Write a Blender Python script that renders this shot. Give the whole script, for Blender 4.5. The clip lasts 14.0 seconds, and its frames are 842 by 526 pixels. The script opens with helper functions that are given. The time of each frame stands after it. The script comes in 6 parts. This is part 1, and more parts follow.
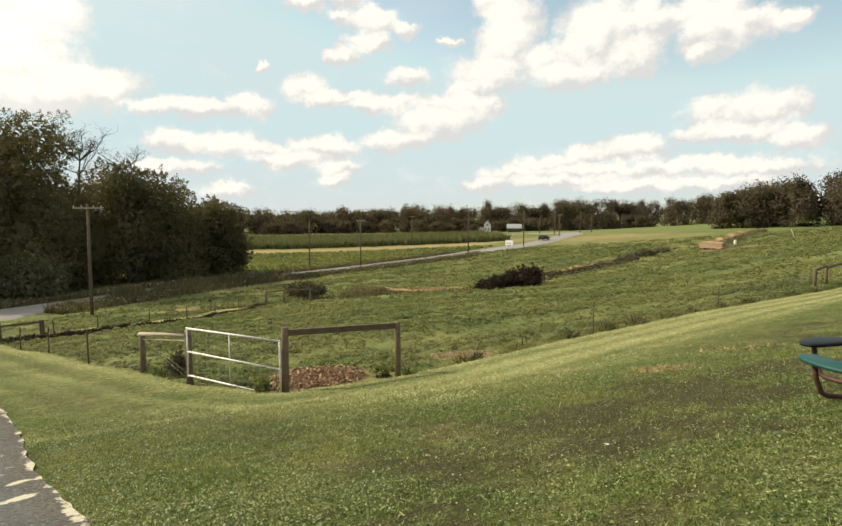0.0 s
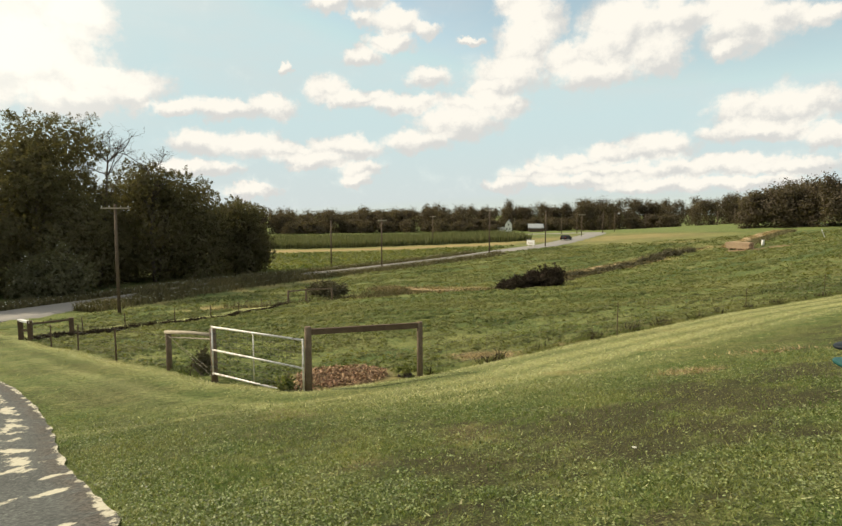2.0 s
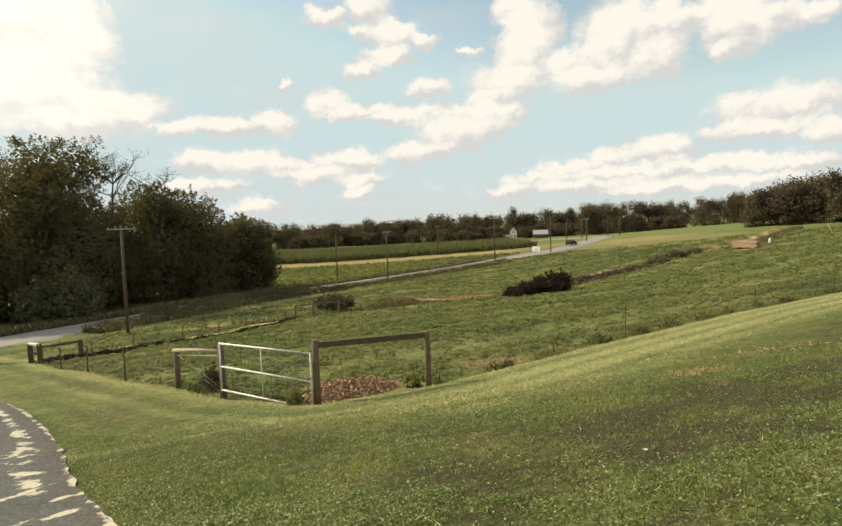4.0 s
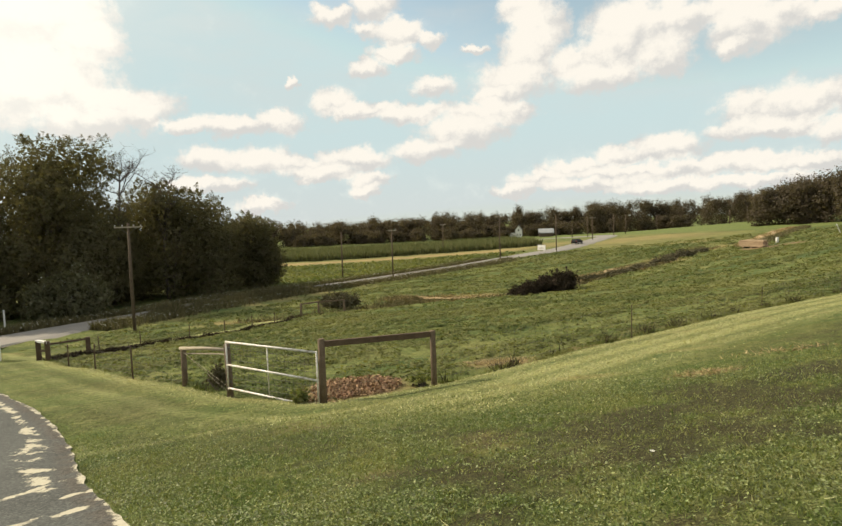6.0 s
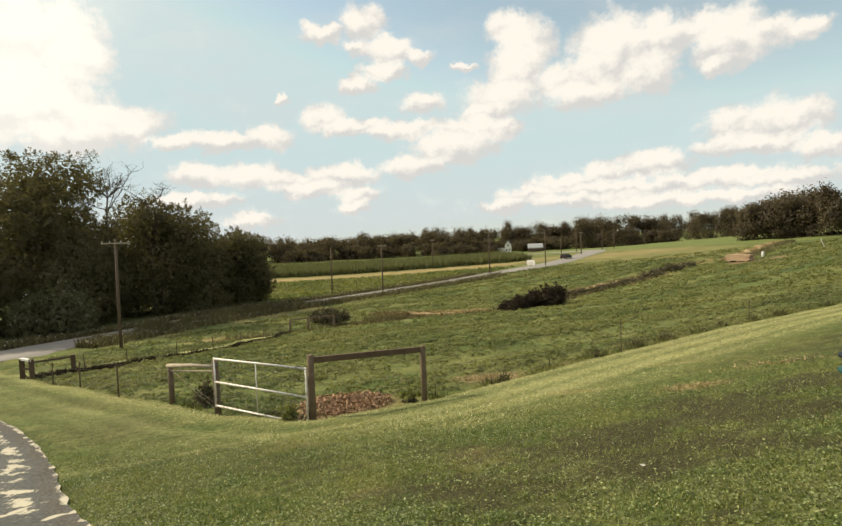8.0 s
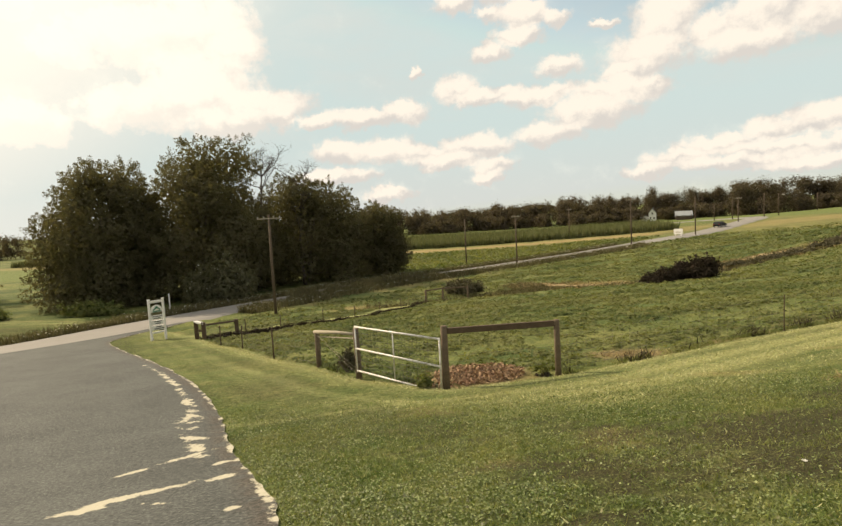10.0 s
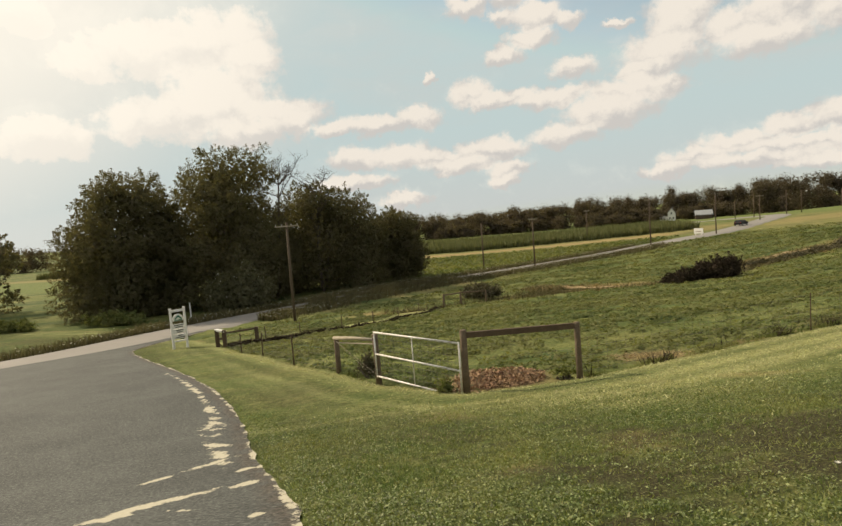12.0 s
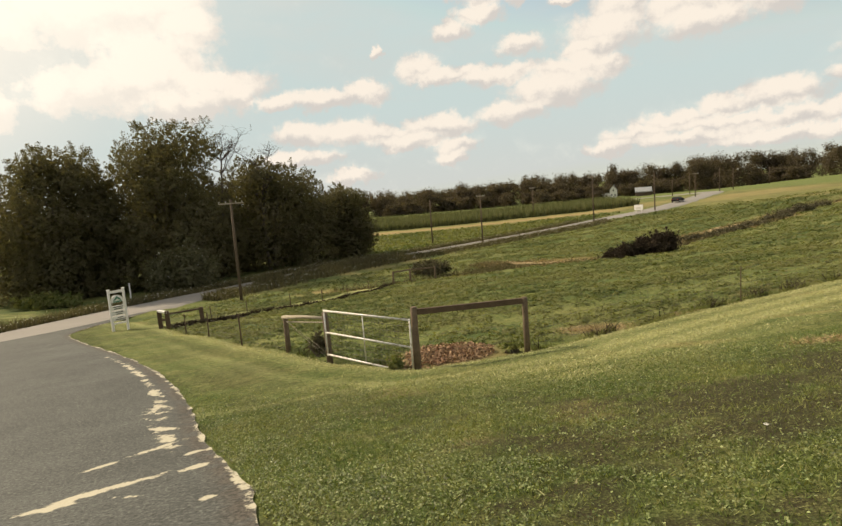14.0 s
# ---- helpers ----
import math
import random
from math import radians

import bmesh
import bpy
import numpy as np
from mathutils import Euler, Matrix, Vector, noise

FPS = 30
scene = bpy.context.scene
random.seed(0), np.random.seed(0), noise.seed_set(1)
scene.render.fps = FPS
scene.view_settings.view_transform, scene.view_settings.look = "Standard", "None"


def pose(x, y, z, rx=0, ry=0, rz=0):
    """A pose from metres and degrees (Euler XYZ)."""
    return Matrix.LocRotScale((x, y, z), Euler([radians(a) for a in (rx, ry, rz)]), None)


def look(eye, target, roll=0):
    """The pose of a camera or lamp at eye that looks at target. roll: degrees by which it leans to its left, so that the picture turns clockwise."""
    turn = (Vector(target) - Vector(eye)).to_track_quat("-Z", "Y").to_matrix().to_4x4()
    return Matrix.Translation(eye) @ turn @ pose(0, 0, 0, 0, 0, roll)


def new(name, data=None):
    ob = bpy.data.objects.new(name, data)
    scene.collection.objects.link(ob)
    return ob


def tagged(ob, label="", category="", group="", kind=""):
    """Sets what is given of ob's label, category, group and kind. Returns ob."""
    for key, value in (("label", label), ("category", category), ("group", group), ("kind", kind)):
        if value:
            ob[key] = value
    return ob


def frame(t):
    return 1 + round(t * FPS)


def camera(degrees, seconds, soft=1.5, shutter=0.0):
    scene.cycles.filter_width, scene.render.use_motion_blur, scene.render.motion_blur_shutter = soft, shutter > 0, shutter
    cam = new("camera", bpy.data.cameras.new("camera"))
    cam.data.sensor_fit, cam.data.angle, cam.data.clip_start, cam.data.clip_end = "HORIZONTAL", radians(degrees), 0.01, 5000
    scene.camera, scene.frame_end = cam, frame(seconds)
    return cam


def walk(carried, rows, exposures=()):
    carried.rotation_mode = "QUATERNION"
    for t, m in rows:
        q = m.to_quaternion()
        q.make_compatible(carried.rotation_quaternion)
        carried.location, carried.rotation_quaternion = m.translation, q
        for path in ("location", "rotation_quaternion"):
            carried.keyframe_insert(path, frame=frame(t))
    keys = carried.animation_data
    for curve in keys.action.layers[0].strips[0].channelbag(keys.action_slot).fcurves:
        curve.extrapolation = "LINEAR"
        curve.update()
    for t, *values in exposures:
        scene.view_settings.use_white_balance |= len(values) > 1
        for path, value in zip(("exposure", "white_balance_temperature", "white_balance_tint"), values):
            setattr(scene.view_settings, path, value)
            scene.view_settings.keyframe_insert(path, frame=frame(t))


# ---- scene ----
import functools

cam = camera(72.35, 14.0)
PATH = [
    (0.0, pose(0.000, -0.000, 1.600, 85.16, 0.07, -0.10)),
    (0.5, pose(-0.003, -0.009, 1.609, 86.97, -0.19, -0.61)),
    (1.0, pose(-0.017, -0.011, 1.604, 86.88, 0.45, -0.25)),
    (1.5, pose(-0.025, 0.003, 1.596, 85.24, 0.53, 1.17)),
    (2.0, pose(-0.041, 0.010, 1.602, 85.14, 0.12, 1.96)),
    (2.5, pose(-0.033, 0.007, 1.599, 85.73, 0.14, 1.71)),
    (2.7, pose(-0.045, 0.007, 1.555, 86.17, 0.43, 1.77)),
    (4.8, pose(0.008, 0.019, 1.600, 86.11, 2.46, 2.51)),
    (5.0, pose(-0.016, 0.011, 1.604, 85.95, 2.43, 2.54)),
    (5.5, pose(-0.024, 0.004, 1.601, 85.83, 2.18, 3.87)),
    (6.0, pose(-0.028, -0.001, 1.604, 86.03, 2.06, 2.92)),
    (6.5, pose(-0.027, 0.008, 1.600, 86.14, 1.63, 3.29)),
    (7.0, pose(-0.027, 0.004, 1.602, 86.59, 1.35, 2.99)),
    (7.5, pose(-0.032, -0.003, 1.601, 86.89, 1.40, 2.76)),
    (8.0, pose(-0.024, -0.003, 1.598, 87.52, 2.21, 1.90)),
    (8.5, pose(-0.031, 0.035, 1.578, 83.88, 1.81, 6.12)),
    (9.0, pose(-0.029, 0.101, 1.591, 85.27, 1.17, 16.24)),
    (9.2, pose(0.015, 0.042, 1.629, 84.29, 1.35, 15.52)),
    (11.3, pose(0.025, 0.022, 1.635, 88.02, 5.17, 16.61)),
    (11.5, pose(0.015, 0.029, 1.632, 88.09, 4.44, 15.96)),
    (12.0, pose(0.003, 0.032, 1.627, 85.86, 4.50, 16.77)),
    (12.5, pose(-0.018, 0.018, 1.623, 85.34, 2.87, 15.81)),
    (13.0, pose(-0.003, 0.040, 1.626, 85.76, 2.49, 12.24)),
    (13.5, pose(-0.029, 0.068, 1.606, 83.49, 1.91, 10.23)),
    (14.0, pose(-0.031, 0.037, 1.633, 83.18, 4.51, 11.65)),
]
walk(cam, PATH, [(0.0, 0.3, 6750, 10), (1.0, 0.29, 6700, 8), (2.5, 0.21, 6850, 10), (8.2, 0.2, 6900, 11), (9.0, 0.27, 7350, 13), (9.2, 0.27, 7350, 13), (11.3, 0.03, 7300, 14), (12.5, -0.03, 7000, 12), (14.0, 0.1, 7300, 14)])

# ---------------------------------------------------------------- sky, sun
SUN_AZ, SUN_EL = -70.0, 36.0          # degrees: azimuth clockwise from +y, height


def sun_way():
    a, e = radians(SUN_AZ), radians(SUN_EL)
    return Vector((math.sin(a) * math.cos(e), math.cos(a) * math.cos(e), math.sin(e)))


sun = new("sun", bpy.data.lights.new("sun", "SUN"))
sun.data.energy, sun.data.angle, sun.data.color = 4.5, radians(0.6), (1.0, 0.88, 0.68)
sun.matrix_world = look((0, 0, 60), Vector((0, 0, 60)) - sun_way())

# cumulus banks: (azimuth, height, half width, half height) in degrees
BANK_LEFT = [(-34.3, 17.2, 4.2, 2.4), (-31.7, 15.7, 2.2, 1.3), (-35.3, 13.3, 3.4, 1.9), (-29.5, 11.3, 2.7, 1.1), (-27.9, 10.3, 1.8, 1.1), (-32.5, 9.5, 3.2, 1.0),
             (-32.7, 17.9, 2.7, 2.0), (-38.9, 16.6, 6.7, 2.2), (-45.3, 15.4, 2.4, 1.5), (-35.2, 11.8, 5.2, 1.7), (-28.9, 10.8, 2.8, 1.4), (-39.8, 10.9, 4.9, 1.7),
             (-49.6, 18.5, 2.2, 1.6), (-49.3, 9.2, 3.3, 1.7)]
BANK_SCRAPS = [(-10.7, 19.4, 1.9, 0.7), (-6.8, 20.2, 1.8, 1.2), (-7.4, 18.0, 1.2, 0.6), (-4.3, 17.7, 2.0, 1.0), (-1.3, 17.2, 1.0, 0.6), (-4.9, 15.9, 1.9, 0.7),
               (-7.8, 14.7, 1.7, 0.7), (-1.3, 13.0, 1.8, 0.7), (-14.9, 13.3, 0.4, 0.5), (2.7, 16.0, 1.0, 0.3)]
BANK_MIDDLE = [(-11.1, 11.7, 1.6, 0.9), (-8.0, 11.0, 3.1, 0.6), (-3.3, 10.6, 3.2, 0.7), (3.5, 10.3, 3.6, 1.0), (1.4, 8.7, 3.2, 1.2), (-2.3, 7.2, 2.9, 0.9),
               (5.9, 10.6, 2.1, 0.6)]
BANK_LOW = [(-20.6, 9.7, 3.1, 0.7), (-16.2, 10.0, 1.9, 0.8), (-24.4, 9.5, 1.6, 0.5), (-22.2, 6.5, 2.8, 0.9), (-17.7, 6.4, 2.0, 1.0), (-14.4, 6.0, 2.5, 0.8),
            (-9.7, 6.4, 3.4, 0.8), (-12.4, 5.2, 3.1, 0.7), (-7.7, 4.4, 2.1, 0.8), (-8.3, 3.3, 1.3, 0.5), (-22.4, 4.2, 3.3, 0.6), (-18.1, 2.1, 2.2, 0.6)]
BANK_HIGH = [(7.6, 19.3, 2.1, 1.0), (8.8, 17.4, 2.1, 2.2), (8.0, 15.2, 2.3, 2.0), (6.4, 13.0, 2.9, 1.4), (4.9, 11.9, 2.2, 0.8), (12.2, 14.0, 2.0, 1.2),
             (17.5, 16.2, 3.4, 2.3), (15.1, 14.5, 2.4, 1.7), (21.0, 16.5, 2.6, 1.6), (14.6, 12.7, 2.9, 1.0), (19.9, 14.1, 2.0, 1.3), (26.6, 15.6, 2.4, 1.9),
             (24.4, 17.0, 1.6, 1.0), (29.1, 15.6, 2.6, 1.0), (32.0, 15.4, 1.4, 0.7), (25.8, 13.8, 1.0, 0.7)]
BANK_RIGHT = [(29.9, 8.7, 2.5, 1.4), (27.2, 8.7, 2.2, 1.1), (25.7, 7.1, 2.0, 0.8), (28.8, 6.9, 3.2, 0.7), (32.1, 8.9, 1.4, 1.1), (33.0, 6.3, 1.7, 0.8),
              (20.1, 6.0, 2.6, 1.0), (16.4, 5.6, 2.4, 0.8), (12.6, 4.8, 2.8, 0.8), (9.0, 3.7, 2.4, 0.7), (6.5, 2.8, 2.0, 0.6), (17.8, 4.1, 4.9, 0.6),
              (23.2, 4.2, 3.4, 0.7), (27.7, 4.2, 3.5, 0.7), (31.4, 3.9, 3.2, 0.7), (14.0, 3.0, 4.4, 0.6), (21.0, 2.6, 4.0, 0.6), (27.7, 2.6, 3.5, 0.5)]


class Nodes:
    """Short-hand for building a node tree."""

    def __init__(self, tree):
        self.tree = tree
        tree.nodes.clear()

    def add(self, kind, operation="", blend_type="", data_type="", interpolation_type="", attribute_name="", sky_type=""):
        node = self.tree.nodes.new(kind)
        if operation:
            node.operation = operation
        if data_type:
            node.data_type = data_type
        if blend_type:
            node.blend_type = blend_type
        if interpolation_type:
            node.interpolation_type = interpolation_type
        if attribute_name:
            node.attribute_name = attribute_name
        if sky_type:
            node.sky_type, node.sun_disc = sky_type, False
        return node

    def plug(self, value, socket):
        if isinstance(value, bpy.types.NodeSocket):
            self.tree.links.new(value, socket)
        else:
            socket.default_value = value

    def math(self, op, a, b=0.0, c=0.0, clamp=False):
        node = self.add("ShaderNodeMath", operation=op)
        node.use_clamp = clamp
        for socket, value in zip(node.inputs, (a, b, c)):
            self.plug(value, socket)
        return node.outputs[0]

    def vec(self, op, a, b=(0, 0, 0)):
        node = self.add("ShaderNodeVectorMath", operation=op)
        self.plug(a, node.inputs[0])
        self.plug(b, node.inputs[1])
        return node.outputs["Value" if op in ("LENGTH", "DOT_PRODUCT") else "Vector"]

    def noise(self, where, scale, detail=4.0, rough=0.55, lacun=2.0):
        node = self.add("ShaderNodeTexNoise")
        self.plug(where, node.inputs["Vector"])
        for key, value in (("Scale", scale), ("Detail", detail), ("Roughness", rough), ("Lacunarity", lacun)):
            node.inputs[key].default_value = value
        return node.outputs["Fac"], node.outputs["Color"]

    def span(self, value, a, b, c=0.0, d=1.0, smooth=True):
        node = self.add("ShaderNodeMapRange", interpolation_type="SMOOTHSTEP" if smooth else "LINEAR")
        self.plug(value, node.inputs["Value"])
        for key, v in (("From Min", a), ("From Max", b), ("To Min", c), ("To Max", d)):
            self.plug(v, node.inputs[key])
        return node.outputs[0]

    def mix(self, fac, a, b, blend="MIX"):
        node = self.add("ShaderNodeMix", data_type="RGBA", blend_type=blend)
        self.plug(fac, node.inputs["Factor"])
        for socket, value in ((node.inputs[6], a), (node.inputs[7], b)):
            self.plug((*value, 1.0) if isinstance(value, tuple) and len(value) == 3 else value, socket)
        return node.outputs[2]


def build_sky():
    world = bpy.data.worlds.new("sky")
    scene.world = world
    world.use_nodes = True
    n = Nodes(world.node_tree)
    sky = n.add("ShaderNodeTexSky", sky_type="NISHITA")
    sky.sun_elevation, sky.sun_rotation = radians(SUN_EL), radians(SUN_AZ)
    sky.air_density, sky.dust_density, sky.ozone_density, sky.altitude = 1.0, 0.3, 1.0, 100
    way = n.add("ShaderNodeTexCoord").outputs["Generated"]
    sep = n.add("ShaderNodeSeparateXYZ")
    n.plug(way, sep.inputs[0])
    deg = 180 / math.pi
    az = n.math("MULTIPLY", n.math("ARCTAN2", sep.outputs[0], sep.outputs[1]), deg)
    el = n.math("MULTIPLY", n.math("ARCSINE", sep.outputs[2]), deg)
    at = n.add("ShaderNodeCombineXYZ")
    n.plug(az, at.inputs[0])
    n.plug(el, at.inputs[1])
    flat = at.outputs[0]
    # ragged edges: the place is shifted by two scales of noise before the banks are read
    billow = n.vec("MULTIPLY", n.vec("SUBTRACT", n.noise(flat, 0.38, 7.0, 0.64)[1], (0.5, 0.5, 0.5)), (3.6, 2.8, 0))
    bent = n.vec("ADD", flat, billow)
    density, upper = None, None
    for a, e, w, h in BANK_LEFT + BANK_SCRAPS + BANK_MIDDLE + BANK_LOW + BANK_HIGH + BANK_RIGHT:
        off = n.vec("MULTIPLY", n.vec("SUBTRACT", bent, (a, e, 0)), (0.74 / w, 0.7 / h, 0))
        one = n.span(n.vec("LENGTH", off), 1.75, 0.2)
        lift = n.math("MULTIPLY", one, n.span(n.vec("DOT_PRODUCT", off, (-0.35, 1, 0)), -0.75, 0.55, 0.0, 1.0))
        density = one if density is None else n.math("MAXIMUM", density, one)
        upper = lift if upper is None else n.math("MAXIMUM", upper, lift)
    # the same kind of broken cloud all round, where the banks above do not reach, thickened to add fill light
    wide = n.noise(n.vec("MULTIPLY", bent, (0.055, 0.11, 0)), 1.0, 6.0, 0.6)[0]
    outside = n.math("MAXIMUM", n.span(n.math("ABSOLUTE", n.math("ADD", az, 7)), 46, 60), n.span(el, 20, 27))
    density = n.math("MAXIMUM", density, n.math("MULTIPLY", n.span(wide, 0.38, 0.52), outside))
    fine = n.noise(flat, 0.55, 8.0, 0.62)[0]
    puff = n.span(n.math("ADD", density, n.math("MULTIPLY", n.math("SUBTRACT", fine, 0.5), 1.1)), 0.22, 0.8)
    glow = n.vec("DOT_PRODUCT", way, tuple(sun_way()))
    thin = n.math("MULTIPLY", n.span(n.noise(n.vec("MULTIPLY", flat, (0.07, 0.2, 0)), 1.0, 5.0)[0], 0.4, 0.75), 0.35)
    veil = n.math("MAXIMUM", puff, n.math("MAXIMUM", thin, n.math("MAXIMUM", n.span(el, 10, -1, 0.0, 0.6), n.span(glow, 0.68, 0.92, 0.0, 0.92))))
    grey = n.noise(n.vec("ADD", flat, (0, 1.3, 3.0)), 0.33, 7.0, 0.62)[0]
    body = n.mix(n.span(n.math("ADD", upper, n.math("MULTIPLY", n.math("SUBTRACT", grey, 0.5), 2.1)), 0.05, 0.8), CLOUD_SHADE, CLOUD_LIT)
    body = n.mix(n.math("MULTIPLY", n.span(glow, 0.62, 0.95), 0.9), body, CLOUD_SUN)
    clear = n.mix(1.0, n.mix(1.0, sky.outputs[0], SKY_TINT, "MULTIPLY"), SKY_CAP, "DARKEN")
    back = n.add("ShaderNodeBackground")
    n.plug(n.mix(veil, clear, body), back.inputs["Color"])
    back.inputs["Strength"].default_value = SKY_STRENGTH
    out = n.add("ShaderNodeOutputWorld")
    n.plug(back.outputs[0], out.inputs[0])


SKY_STRENGTH = 0.12
SKY_TINT, SKY_CAP = (1.7, 1.5, 1.12), (4.2, 5.4, 5.7)
CLOUD_LIT, CLOUD_SHADE, CLOUD_SUN = (7.0, 6.85, 6.4), (4.9, 5.0, 5.0), (8.6, 8.5, 7.8)
build_sky()


# ---------------------------------------------------------------- materials
def material(name, colours, scale=3.0, rough=0.85, bump=0.3, fine=40.0, metal=0.0, spread=0.35, island=0.0, through_light=0.0, spec=0.3):
    """Three colours mixed by two scales of noise, with relief. island: spread of brightness from piece to piece."""
    m = bpy.data.materials.new(name)
    m.use_nodes = True
    n = Nodes(m.node_tree)
    at = n.add("ShaderNodeTexCoord").outputs["Object"]
    big, small = n.noise(at, scale, 5.0, 0.6)[0], n.noise(at, fine, 3.0, 0.65)[0]
    col = n.mix(n.span(big, 0.5 - spread, 0.5 + spread), colours[0], colours[1])
    col = n.mix(n.span(small, 0.45, 0.75), col, colours[2])
    if island:
        geo = n.add("ShaderNodeNewGeometry").outputs["Random Per Island"]
        hsv = n.add("ShaderNodeHueSaturation")
        n.plug(n.span(geo, 0, 1, 1 - island, 1 + island, False), hsv.inputs["Value"])
        n.plug(n.span(n.math("FRACT", n.math("MULTIPLY", geo, 7.31)), 0, 1, 0.485, 0.512, False), hsv.inputs["Hue"])
        n.plug(col, hsv.inputs["Color"])
        col = hsv.outputs[0]
    sh = n.add("ShaderNodeBsdfPrincipled")
    n.plug(col, sh.inputs["Base Color"])
    n.plug(n.span(small, 0.2, 0.8, max(rough - 0.12, 0.02), min(rough + 0.1, 1), False), sh.inputs["Roughness"])
    sh.inputs["Metallic"].default_value = metal
    sh.inputs["Specular IOR Level"].default_value = spec
    if bump:
        b = n.add("ShaderNodeBump")
        b.inputs["Strength"].default_value, b.inputs["Distance"].default_value = bump, 0.02
        n.plug(n.math("ADD", small, n.math("MULTIPLY", big, 0.6)), b.inputs["Height"])
        n.plug(b.outputs[0], sh.inputs["Normal"])
    face = sh.outputs[0]
    if through_light:
        tr = n.add("ShaderNodeBsdfTranslucent")
        n.plug(n.mix(1.0, col, (1.15, 1.12, 0.55), "MULTIPLY"), tr.inputs["Color"])
        both = n.add("ShaderNodeMixShader")
        both.inputs[0].default_value = through_light
        n.plug(face, both.inputs[1])
        n.plug(tr.outputs[0], both.inputs[2])
        face = both.outputs[0]
    n.plug(face, n.add("ShaderNodeOutputMaterial").inputs[0])
    return m


def ground_material():
    """Mown lawn, rough pasture, dry and bare ground, told apart by what grows at each place (mesh attributes)."""
    m = bpy.data.materials.new("grassland")
    m.use_nodes = True
    n = Nodes(m.node_tree)
    at = n.add("ShaderNodeTexCoord").outputs["Object"]

    def cover(name):
        return n.add("ShaderNodeAttribute", attribute_name=name).outputs["Fac"]

    patch, mid, fine, tiny = n.noise(at, 0.16, 4.0, 0.6)[0], n.noise(at, 1.1, 4.0, 0.62)[0], n.noise(at, 7.0, 4.0, 0.65)[0], n.noise(at, 42.0, 3.0, 0.7)[0]
    lawn = n.mix(n.span(mid, 0.3, 0.7), (0.078, 0.135, 0.03), (0.215, 0.23, 0.078))
    lawn = n.mix(n.math("MULTIPLY", n.span(patch, 0.45, 0.68), 0.6), lawn, (0.215, 0.19, 0.07))
    lawn = n.mix(n.math("MULTIPLY", n.span(tiny, 0.5, 0.7), 0.75), lawn, (0.27, 0.26, 0.12))
    lawn = n.mix(n.math("MULTIPLY", n.span(fine, 0.58, 0.36), 0.7), lawn, (0.04, 0.058, 0.014))
    lawn = n.mix(n.math("MULTIPLY", n.span(tiny, 0.52, 0.36), 0.8), lawn, (0.035, 0.045, 0.014))
    swath = cover("swath")
    lawn = n.mix(n.math("MULTIPLY", n.span(n.noise(at, 19.0, 3.0, 0.7)[0], 0.52, 0.38), 0.55), lawn, (0.045, 0.062, 0.018))
    lawn = n.mix(n.math("MULTIPLY", swath, n.span(fine, 0.25, 0.6, 0.55, 0.95)), lawn, (0.41, 0.415, 0.18))
    meadow = n.mix(n.span(mid, 0.3, 0.7), (0.1, 0.135, 0.04), (0.18, 0.2, 0.062))
    wide = n.noise(at, 0.045, 4.0, 0.6)[0]
    meadow = n.mix(n.math("MULTIPLY", n.span(wide, 0.42, 0.6), 0.55), meadow, (0.06, 0.1, 0.03))
    meadow = n.mix(n.math("MULTIPLY", n.span(patch, 0.4, 0.7), 0.6), meadow, (0.27, 0.25, 0.095))
    meadow = n.mix(n.math("MULTIPLY", n.span(fine, 0.56, 0.36), 0.6), meadow, (0.06, 0.08, 0.026))
    meadow = n.mix(n.math("MULTIPLY", n.span(fine, 0.55, 0.72), 0.6), meadow, (0.33, 0.31, 0.12))
    meadow = n.mix(n.math("MULTIPLY", cover("rank"), 0.75), meadow, (0.05, 0.082, 0.028))
    col = n.mix(cover("lawn"), meadow, lawn)
    dry = n.mix(fine, (0.25, 0.19, 0.08), (0.36, 0.28, 0.13))
    col = n.mix(cover("dry"), col, dry)
    crop = n.mix(n.span(mid, 0.3, 0.7), (0.11, 0.15, 0.045), (0.17, 0.195, 0.065))
    col = n.mix(cover("crop"), col, crop)
    col = n.mix(n.math("MULTIPLY", cover("thatch"), n.span(tiny, 0.7, 0.46)), col, (0.042, 0.036, 0.019))
    earth = n.mix(fine, (0.17, 0.1, 0.06), (0.3, 0.2, 0.12))
    col = n.mix(cover("bare"), col, earth)
    sh = n.add("ShaderNodeBsdfPrincipled")
    n.plug(col, sh.inputs["Base Color"])
    sh.inputs["Roughness"].default_value, sh.inputs["Specular IOR Level"].default_value = 0.95, 0.1
    b = n.add("ShaderNodeBump")
    b.inputs["Strength"].default_value, b.inputs["Distance"].default_value = 0.9, 0.06
    n.plug(n.math("ADD", fine, n.math("MULTIPLY", tiny, 0.5)), b.inputs["Height"])
    n.plug(b.outputs[0], sh.inputs["Normal"])
    n.plug(sh.outputs[0], n.add("ShaderNodeOutputMaterial").inputs[0])
    return m


